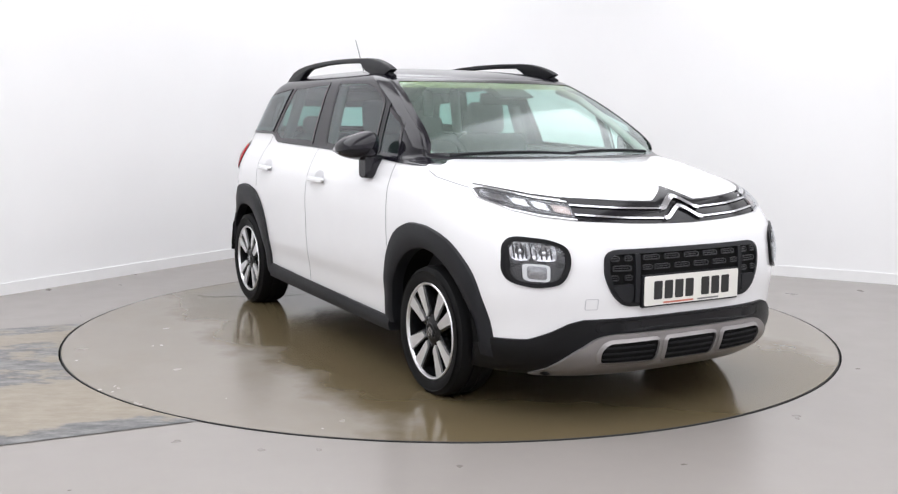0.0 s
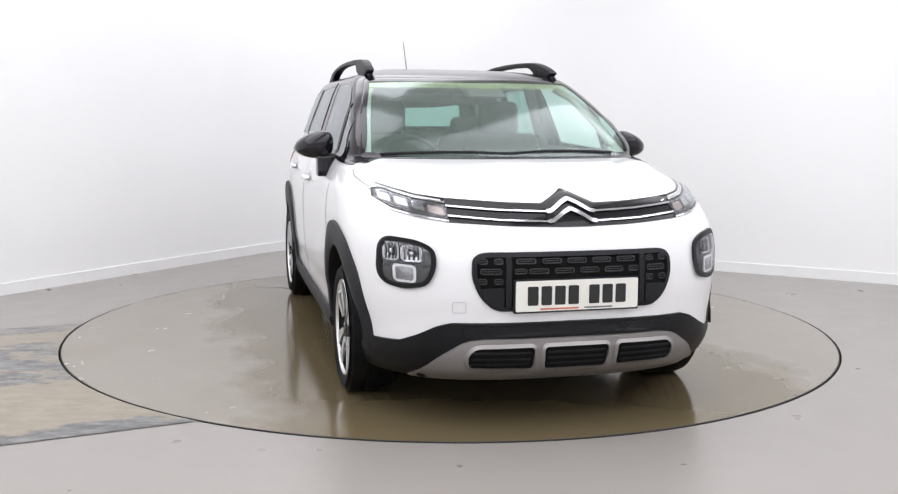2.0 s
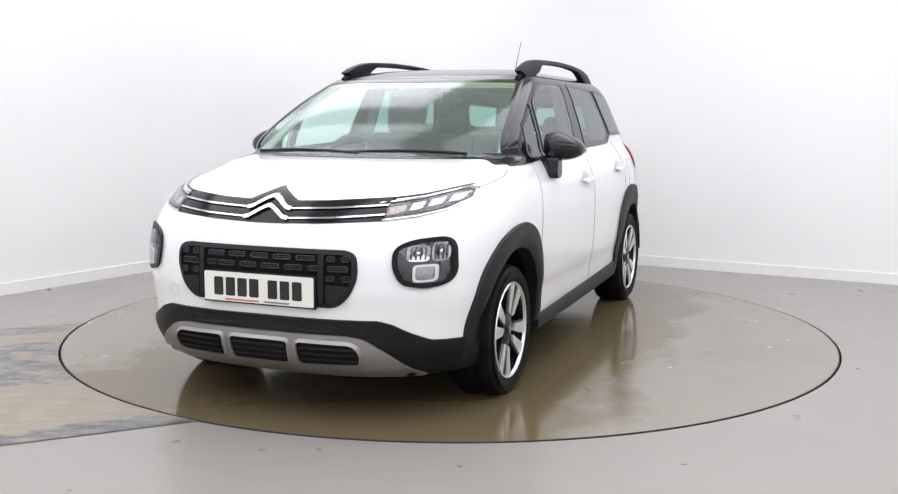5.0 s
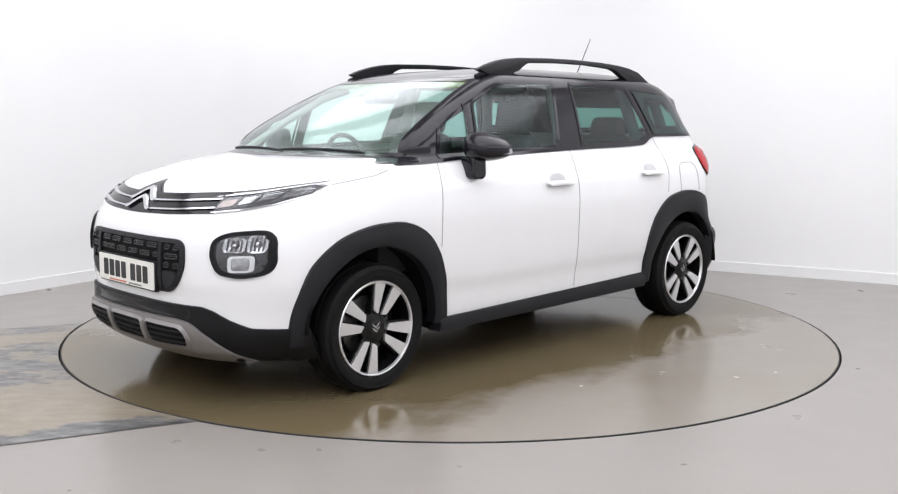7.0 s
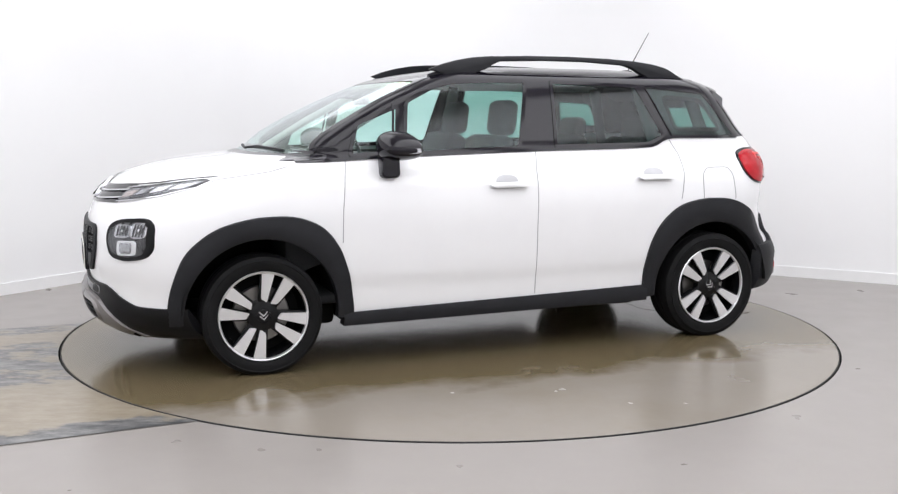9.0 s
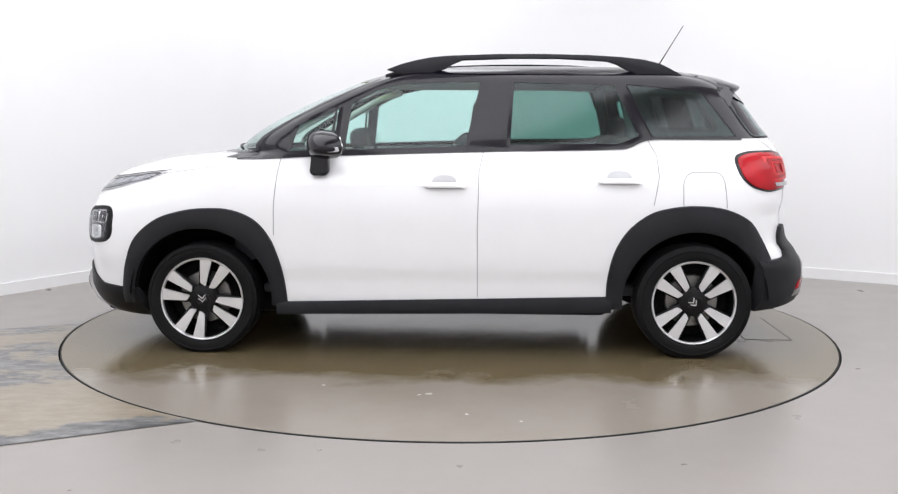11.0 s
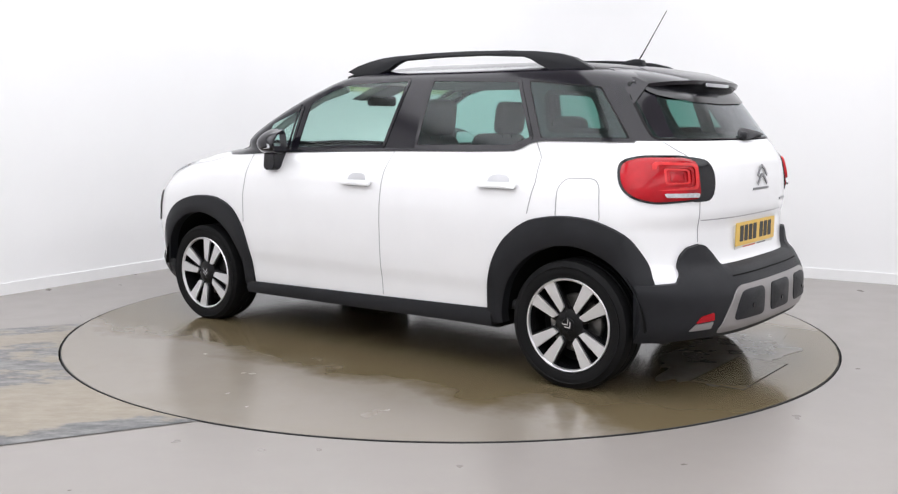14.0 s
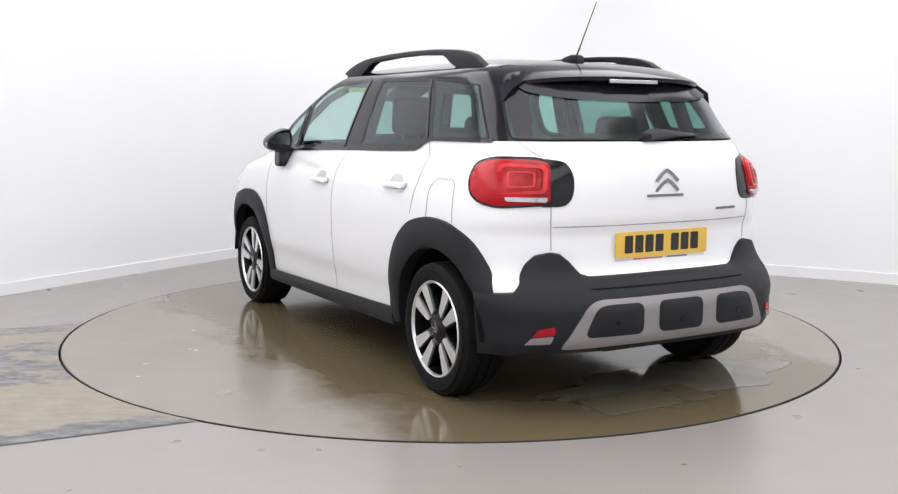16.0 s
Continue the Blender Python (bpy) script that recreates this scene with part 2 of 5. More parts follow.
# ---- the room ----
def build_room():
    # floor: one sheet with a round hole for the turntable
    R = 2.237
    n, verts, faces = 128, [], []
    rings = [R + 0.008, R + 0.4, 3.4, 6.0, 14.0]
    for r in rings:
        verts += [(r * math.cos(2 * math.pi * j / n), r * math.sin(2 * math.pi * j / n), 0) for j in range(n)]
    verts += [((R + 0.008) * math.cos(2 * math.pi * j / n), (R + 0.008) * math.sin(2 * math.pi * j / n), -0.06) for j in range(n)]
    for i in range(len(rings) - 1):
        faces += [(i * n + j, (i + 1) * n + j, (i + 1) * n + (j + 1) % n, i * n + (j + 1) % n) for j in range(n)]
    last = len(rings) * n
    top_count = len(faces)
    faces += [(j, (j + 1) % n, last + (j + 1) % n, last + j) for j in range(n)]
    sheet = mesh_of("floor", verts, faces, FLOOR, False)
    # hole wall coloured black for the shade inside the gap
    sheet.materials.append(GAP)
    for face in sheet.polygons[top_count:]:
        face.material_index = 1
    tagged(new("floor", sheet), "worn grey painted concrete studio floor", "floor", kind="structure")
    pit = mesh_of("turntable_pit", [(2.3 * math.cos(2 * math.pi * j / n), 2.3 * math.sin(2 * math.pi * j / n), -0.06) for j in range(n)], [tuple(range(n))], GAP)
    tagged(new("turntable_pit", pit), "dark recess under the turntable", "floor", kind="structure")
    # two walls that meet in a rounded corner, and two that close the room behind the camera
    rad = 1.2
    path = [in_room(ROOM_L, 0)]
    for j in range(25):
        t = j / 24
        p0, p1 = in_room(rad, 0), in_room(0, rad)
        path.append(p0 * (1 - t) ** 2 + CORNER * 2 * t * (1 - t) + p1 * t * t)
    path += [in_room(0, ROOM_R)]

    def strip(name, pts, z0, z1, thick, material):
        verts, faces = [], []
        k = len(pts)
        for i, p in enumerate(pts):
            d = (pts[min(i + 1, k - 1)] - pts[max(i - 1, 0)]).normalized()
            out = Vector((-d.y, d.x, 0)) * thick
            verts += [(p.x, p.y, z0), (p.x, p.y, z1), (p.x + out.x, p.y + out.y, z1), (p.x + out.x, p.y + out.y, z0)]
        for i in range(k - 1):
            a, b = 4 * i, 4 * i + 4
            faces += [(a, b, b + 1, a + 1), (a + 1, b + 1, b + 2, a + 2), (a + 2, b + 2, b + 3, a + 3), (a + 3, b + 3, b, a)]
        faces += [(0, 1, 2, 3), (4 * k - 4, 4 * k - 3, 4 * k - 2, 4 * k - 1)]
        return tidy(mesh_of(name, verts, faces, material), 30)

    tagged(new("wall_back", strip("wall_back", path, -0.05, ROOM_H, 0.12, WALL)), "smooth white studio wall with a rounded corner", "wall", kind="structure")
    back = [in_room(0, ROOM_R), in_room(ROOM_L, ROOM_R), in_room(ROOM_L, 0)]
    for i in range(2):
        w = strip("wall_front", [back[i], back[i + 1]], -0.05, ROOM_H, 0.12, WALL)
        tagged(new("wall_front", w), "plain white studio wall", "wall", kind="structure")
    skirt = [p + (in_room(4, 4) - p).normalized() * 0.014 for p in path]
    tagged(new("skirting_board", strip("skirting_board", skirt, 0.0, 0.085, 0.013, SKIRT)), "white painted skirting board along the wall", "skirting board", kind="structure")
    q = [in_room(-0.2, -0.2), in_room(ROOM_L + 0.2, -0.2), in_room(ROOM_L + 0.2, ROOM_R + 0.2), in_room(-0.2, ROOM_R + 0.2)]
    ceil = mesh_of("ceiling", [(p.x, p.y, ROOM_H) for p in q] + [(p.x, p.y, ROOM_H + 0.1) for p in q],
                   [(3, 2, 1, 0), (4, 5, 6, 7)] + [(i, (i + 1) % 4, 4 + (i + 1) % 4, 4 + i) for i in range(4)], WALL, False)
    tagged(new("ceiling", ceil), "plain white studio ceiling", "ceiling", kind="structure")


def build_lights():
    """Long ceiling panels over the whole room."""
    yaw = math.degrees(math.atan2(ALONG_L.y, ALONG_L.x))
    for a, b in LAMPS:
        p = in_room(a, b, ROOM_H - 0.09)
        lamp = bpy.data.lights.new("ceiling_lamp", "AREA")
        lamp.shape, lamp.size, lamp.size_y, lamp.energy, lamp.color = "RECTANGLE", 2.6, 2.3, LAMP_W, (0.958, 0.965, 1.005)
        ob = new("ceiling_lamp", lamp)
        ob.matrix_world = pose(p.x, p.y, p.z, 0, 0, yaw)


build_room()
build_lights()


# ---- the car: its form ----
def curve(pairs):
    """A smooth curve through (key, value) pairs, as a function."""
    k, v = np.array([p[0] for p in pairs], float), np.array([p[1] for p in pairs], float)
    d = np.diff(v) / np.diff(k)
    t = np.zeros(len(k))
    t[0], t[-1] = d[0], d[-1]
    for i in range(1, len(k) - 1):
        t[i] = 0 if d[i - 1] * d[i] <= 0 else 2 * d[i - 1] * d[i] / (d[i - 1] + d[i])

    def f(x):
        x = np.clip(np.asarray(x, float), k[0], k[-1])
        i = np.clip(np.searchsorted(k, x) - 1, 0, len(k) - 2)
        h = k[i + 1] - k[i]
        s = (x - k[i]) / h
        return ((1 + 2 * s) * (1 - s) ** 2 * v[i] + s * (1 - s) ** 2 * h * t[i] + s * s * (3 - 2 * s) * v[i + 1] + s * s * (s - 1) * h * t[i + 1])
    return f


TOP = 1.562
# by height: foremost and rearmost point, half width, and how the corners are rounded
nose = curve([(0.18, 1.96), (0.24, 2.04), (0.34, 2.075), (0.45, 2.075), (0.55, 2.085), (0.65, 2.083), (0.75, 2.065), (0.83, 2.03), (0.90, 1.975), (0.95, 1.91),
              (0.99, 1.79), (1.02, 1.66), (1.045, 1.48), (1.065, 1.30), (1.075, 1.24), (1.16, 1.13), (1.30, 0.88), (1.41, 0.63), (1.48, 0.44), (1.51, 0.30), (1.54, 0.02), (TOP, -0.45)])
tail = curve([(0.18, -1.86), (0.26, -1.93), (0.35, -1.97), (0.45, -1.97), (0.56, -1.92), (0.61, -1.876), (0.68, -1.866), (0.76, -1.866), (0.80, -1.877), (0.84, -1.886), (0.95, -1.89), (1.04, -1.882), (1.12, -1.845),
              (1.17, -1.80), (1.30, -1.69), (1.38, -1.62), (1.44, -1.565), (1.48, -1.50), (1.51, -1.38), (1.54, -1.12), (TOP, -0.60)])
half = curve([(0.18, 0.79), (0.30, 0.827), (0.40, 0.836), (0.48, 0.850), (0.60, 0.858), (0.78, 0.862), (0.90, 0.850), (0.99, 0.818), (1.05, 0.782), (1.09, 0.755), (1.15, 0.738), (1.30, 0.688),
              (1.44, 0.632), (1.485, 0.595), (1.52, 0.50), (1.545, 0.34), (TOP, 0.05)])
nose_len = curve([(0.18, 0.75), (0.6, 0.75), (0.9, 0.80), (1.0, 0.90), (1.05, 0.60), (1.075, 0.42), (1.12, 0.30), (1.3, 0.28), (1.48, 0.25), (TOP, 0.1)])
nose_pow = curve([(0.18, 2.9), (0.45, 2.88), (0.6, 2.82), (0.75, 2.78), (0.85, 2.62), (0.95, 2.4), (1.06, 2.3), (1.2, 2.4), (1.48, 2.6), (TOP, 2.2)])
tail_len = curve([(0.18, 0.5), (0.9, 0.5), (1.2, 0.45), (1.48, 0.4), (TOP, 0.1)])
tail_pow = curve([(0.18, 3.2), (0.6, 3.0), (1.07, 2.7), (1.2, 2.7), (1.4, 3.2), (TOP, 2.2)])
belt = curve([(-1.95, 1.158), (-1.10, 1.156), (-1.04, 1.150), (-0.93, 1.106), (-0.2, 1.088), (0.6, 1.062), (1.13, 1.040), (1.22, 1.062), (1.30, 1.07)])


def narrow(x):
    """The plan tapers a little to the rear."""
    return 1 - 0.03 * np.clip(-np.asarray(x, float) / 1.5, 0, 2) ** 2


def outside(p):
    """Above 1 outside the body, below inside; p of shape (n, 3)."""
    x, y, z = p[:, 0], np.abs(p[:, 1]), p[:, 2]
    xf, xr, w = nose(z), tail(z), half(z) * narrow(x)
    lf, lr = nose_len(z), tail_len(z)
    f = np.clip((x - (xf - lf)) / lf, 0, 9)
    r = np.clip(((xr + lr) - x) / lr, 0, 9)
    m = np.where(f > 0, nose_pow(z), tail_pow(z))
    return np.where(z > TOP, 9.0, np.maximum(f, r) ** m + (y / w) ** m)


def skin(s, z, lift=0.0):
    """The body at height z and s along its plan: 0 tail centre, 1 to 2 the left side, 3 nose centre; lift metres proud in plan."""
    s, z = np.asarray(s, float), np.asarray(z, float)
    xf, xr, lf, lr = nose(z), tail(z), nose_len(z), tail_len(z)
    m = np.where(s >= 2, nose_pow(z), tail_pow(z))
    a = np.where(s <= 1, s, np.where(s >= 2, 3 - s, 1)) * math.pi / 2
    c, q = np.cos(a) ** (2 / m), np.sin(a) ** (2 / m)
    x = np.where(s <= 1, xr + lr - lr * c, np.where(s >= 2, xf - lf + lf * c, (xr + lr) + (s - 1) * ((xf - lf) - (xr + lr))))
    y = half(z) * narrow(x) * np.where((s > 1) & (s < 2), 1, q)
    if np.any(lift):
        # outward in plan: mostly along x at the ends, along y at the sides
        ux = np.where(s <= 1, -np.cos(a), np.where(s >= 2, np.cos(a), 0))
        uy = np.where((s > 1) & (s < 2), 1, np.sin(a))
        x, y = x + ux * lift, y + uy * lift
    return np.stack([x, y, z], -1)


def wrap_mesh(name, s, z_top, z_low, material, lift, rows=10, edge=0.02, mirror=True):
    """A panel wrapped round the body between two heights given along s, with turned-in edges."""
    fr = np.linspace(0, 1, rows)
    grid = [skin(s, z_low, lift - 0.05)] + [skin(s, z_low + (z_top - z_low) * f, lift * (1 if f < 1 else 0.8)) for f in fr] + [skin(s, z_top + 0.004, -0.01)]
    n = len(s)
    v = np.concatenate(grid)
    f = [(i * n + j, i * n + j + 1, (i + 1) * n + j + 1, (i + 1) * n + j) for i in range(len(grid) - 1) for j in range(n - 1)]
    f += [tuple(i * n for i in range(len(grid))), tuple(i * n + n - 1 for i in range(len(grid)))] if not mirror else [tuple(i * n for i in range(len(grid))) if s[0] > 1 else tuple(i * n + n - 1 for i in range(len(grid)))]
    if mirror:
        k = len(v)
        v = np.concatenate([v, v * np.array([1, -1, 1])])
        f = f + [tuple(k + i for i in q[::-1]) for q in f]
    return tidy(mesh_of(name, v, f, material), 45)


def onto(points, way, lift=0.0):
    """Drops points along a direction onto the body, lift metres proud of it."""
    p, d = np.array(points, float), np.array(way, float) / np.linalg.norm(way)
    lo, hi = np.zeros(len(p)), -(p @ d)
    for _ in range(18):
        mid = (lo + hi) / 2
        inn = outside(p + d * mid[:, None]) <= 1
        hi, lo = np.where(inn, mid, hi), np.where(inn, lo, mid)
    return p + d * (hi - lift)[:, None]


FRONT, REAR, LEFT, RIGHT = (-1, 0, 0), (1, 0, 0), (0, -1, 0), (0, 1, 0)


def start(uv, way):
    """Places outside the car, over the outline (u, v): (y, z) for the ends, (x, z) for the sides."""
    if way[0] and way[1]:  # corner view: u runs across it
        d = Vector(way).normalized()
        across = Vector((-d.y, d.x, 0))
        return [(-d.x * 3 + across.x * u, -d.y * 3 + across.y * u, v) for u, v in uv]
    if way[0]:
        return [(-3 * way[0], u, v) for u, v in uv]
    return [(u, -2 * way[1], v) for u, v in uv]


def patch_mesh(name, outline, way, material, lift=0.006, sink=0.012, rings=6, step=0.03, dome=0.0, inner=None):
    """A panel that lies on the body: the outline filled (or, with inner, a band of that share of its size left open), with a rim that goes into the body."""
    o = np.array(dense(outline, step))
    c = o.mean(0)
    n = len(o)
    levels = [1 - (1 - (inner or 0)) * i / rings for i in range(rings + (1 if inner else 0))]
    rows = [onto(start(o, way), way, lift - sink)]
    for s in levels:
        rows.append(onto(start(c + (o - c) * s, way), way, lift + dome * (1 - s * s)))
    if inner:
        rows.append(onto(start(c + (o - c) * inner, way), way, lift - sink))
    verts = np.concatenate(rows)
    faces = []
    for i in range(len(rows) - 1):
        faces += [(i * n + j, i * n + (j + 1) % n, (i + 1) * n + (j + 1) % n, (i + 1) * n + j) for j in range(n)]
    if not inner:
        verts = np.concatenate([verts, onto(start([c], way), way, lift + dome)])
        k = len(verts) - 1
        faces += [((len(rows) - 1) * n + j, (len(rows) - 1) * n + (j + 1) % n, k) for j in range(n)]
    return tidy(mesh_of(name, verts, faces, material), 50)


def band_mesh(name, outer, inner, way, material, lift=0.006, sink=0.012, lift_in=None):
    """A band on the body between two outlines of equal count."""
    lift_in = lift if lift_in is None else lift_in
    n = len(outer)
    o, i2 = np.array(outer), np.array(inner)
    mid = (o + i2) / 2
    rows = [onto(start(o, way), way, lift - sink), onto(start(o, way), way, lift), onto(start(mid, way), way, (lift + lift_in) / 2),
            onto(start(i2, way), way, lift_in), onto(start(i2, way), way, lift_in - sink)]
    faces = []
    for i in range(4):
        faces += [(i * n + j, i * n + (j + 1) % n, (i + 1) * n + (j + 1) % n, (i + 1) * n + j) for j in range(n)]
    return tidy(mesh_of(name, np.concatenate(rows), faces, material), 50)


def line_mesh(name, pts, way, width, material, lift=0.002, step=0.02, depth=0.004):
    """A thin raised or inked line along points on the body."""
    p = np.array(dense(pts, step, False))
    d = np.gradient(p, axis=0)
    d /= np.linalg.norm(d, axis=1)[:, None] + 1e-9
    nrm = np.stack([-d[:, 1], d[:, 0]], 1) * width / 2
    rows = [onto(start(p + nrm, way), way, lift - depth), onto(start(p + nrm, way), way, lift), onto(start(p - nrm, way), way, lift), onto(start(p - nrm, way), way, lift - depth)]
    n = len(p)
    faces = [(i * n + j, i * n + j + 1, (i + 1) * n + j + 1, (i + 1) * n + j) for i in range(3) for j in range(n - 1)]
    faces += [(0, n, 2 * n, 3 * n), (n - 1, 2 * n - 1, 3 * n - 1, 4 * n - 1)]
    return tidy(mesh_of(name, np.concatenate(rows), faces, material), 40)


def inside_of(poly, u, v):
    """Which of the points lie in the outline."""
    hit = np.zeros(len(u), bool)
    k = len(poly)
    for i in range(k):
        (x0, y0), (x1, y1) = poly[i], poly[(i + 1) % k]
        if y0 == y1:
            continue
        hit ^= ((y0 > v) != (y1 > v)) & (u < (x1 - x0) * (v - y0) / (y1 - y0) + x0)
    return hit


def shrink(poly, by):
    """The outline moved inwards by a few millimetres."""
    p = np.array(poly, float)
    area = np.sum(p[:, 0] * np.roll(p[:, 1], -1) - np.roll(p[:, 0], -1) * p[:, 1])
    a, b = p - np.roll(p, 1, 0), np.roll(p, -1, 0) - p
    t = a / (np.linalg.norm(a, axis=1)[:, None] + 1e-9) + b / (np.linalg.norm(b, axis=1)[:, None] + 1e-9)
    t /= np.linalg.norm(t, axis=1)[:, None] + 1e-9
    nrm = np.stack([-t[:, 1], t[:, 0]], 1) * np.sign(area)
    return [tuple(q) for q in p + nrm * by]


# window outlines: (x, z) on the sides, (y, z) at the ends
WIN_QUARTER_FRONT = rounded([(0.850, 1.066), (0.592, 1.073), (0.562, 1.322), (0.80, 1.228)], 0.02)
WIN_FRONT = rounded([(0.560, 1.074), (0.522, 1.342), (0.36, 1.422), (0.235, 1.452), (-0.190, 1.464), (-0.105, 1.098)], 0.03)
WIN_REAR = rounded([(-0.315, 1.104), (-0.338, 1.462), (-0.886, 1.447), (-1.025, 1.160), (-0.910, 1.114)], 0.02)
WIN_QUARTER_REAR = rounded([(-1.055, 1.382), (-1.305, 1.368), (-1.415, 1.203), (-1.108, 1.203)], 0.03)
PANE_QUARTER_REAR = rounded([(-0.945, 1.438), (-1.335, 1.404), (-1.520, 1.168), (-1.075, 1.163)], 0.012)
WINDSCREEN = rounded([(-0.712, 1.070), (0.712, 1.070), (0.650, 1.30), (0.572, 1.470), (-0.572, 1.470), (-0.650, 1.30)], 0.03)
REAR_SCREEN = rounded([(-0.52, 1.185), (0.52, 1.185), (0.50, 1.34), (0.44, 1.40), (-0.44, 1.40), (-0.50, 1.34)], 0.05)
PANE_REAR_SCREEN = rounded([(-0.640, 1.168), (0.640, 1.168), (0.600, 1.36), (0.56, 1.43), (-0.56, 1.43), (-0.600, 1.36)], 0.02)
ARCH_R, WHEEL_Z, WHEEL_R = 0.374, 0.300, 0.306
AXLES = (1.302, -1.302)


def body_shell():
    """The outer skin as two meshes: white below the belt line, black above it, with openings for windows and wheels."""
    z_low = np.concatenate([np.linspace(0, 0.76, 34)[:-1], np.linspace(0.76, 1, 46)])
    z_high = np.concatenate([np.linspace(0, 0.86, 76)[:-1], 0.86 + 0.14 * np.sin(np.linspace(0, math.pi / 2, 26))])
    s = np.concatenate([np.linspace(0, 1, 44)[:-1], np.linspace(1, 2, 230)[:-1], np.linspace(2, 3, 76)])

    x_mid = skin(s, np.full_like(s, 1.09))[:, 0]
    zb = belt(x_mid)
    zb = np.where(s >= 2, belt(skin(s, np.full_like(s, 1.05))[:, 0]), zb)
    out = []
    for name, rows, lo, hi, mat in (("body", z_low, np.interp(s, [0, 1, 1.05, 2.2, 3], [0.36, 0.36, 0.27, 0.27, 0.27]), zb, WHITE), ("upper_body", z_high, zb, np.full_like(s, TOP), BLACK)):
        grid = np.stack([skin(s, lo + (hi - lo) * r) for r in rows])
        nr, ns = grid.shape[:2]
        f = [(i * ns + j, i * ns + j + 1, (i + 1) * ns + j + 1, (i + 1) * ns + j) for i in range(nr - 1) for j in range(ns - 1)]
        v = grid.reshape(-1, 3)
        c = v[np.array(f)].mean(1)
        if name == "body":
            cut = np.zeros(len(f), bool)
            for ax in AXLES:
                cut |= (np.hypot(c[:, 0] - ax, c[:, 2] - WHEEL_Z) < ARCH_R + 0.03) & (c[:, 1] > 0.5)
                cut |= (np.abs(c[:, 0] - ax) < ARCH_R - 0.01) & (c[:, 2] < WHEEL_Z) & (c[:, 1] > 0.5)
        else:
            sj = np.tile((s[:-1] + s[1:]) / 2, nr - 1)
            cut = np.zeros(len(f), bool)
            for w in (WIN_QUARTER_FRONT, WIN_FRONT, WIN_REAR, WIN_QUARTER_REAR):
                cut |= inside_of(shrink(w, 0.005), c[:, 0], c[:, 2]) & (c[:, 1] > 0.45) & (c[:, 0] < 1.0)
            cut |= inside_of(shrink(WINDSCREEN, 0.008), c[:, 1], c[:, 2]) & (c[:, 0] > 0.40) & (sj > 2)
            cut |= inside_of(shrink(REAR_SCREEN, 0.004), c[:, 1], c[:, 2]) & (c[:, 0] < -1.4) & (sj < 1)
        f = [q for q, k in zip(f, cut) if not k]
        v2 = v * np.array([1, -1, 1])
        n = len(v)
        out.append((name, tidy(mesh_of(name, np.concatenate([v, v2]), f + [tuple(n + i for i in q[::-1]) for q in f], mat), 60)))
    return out


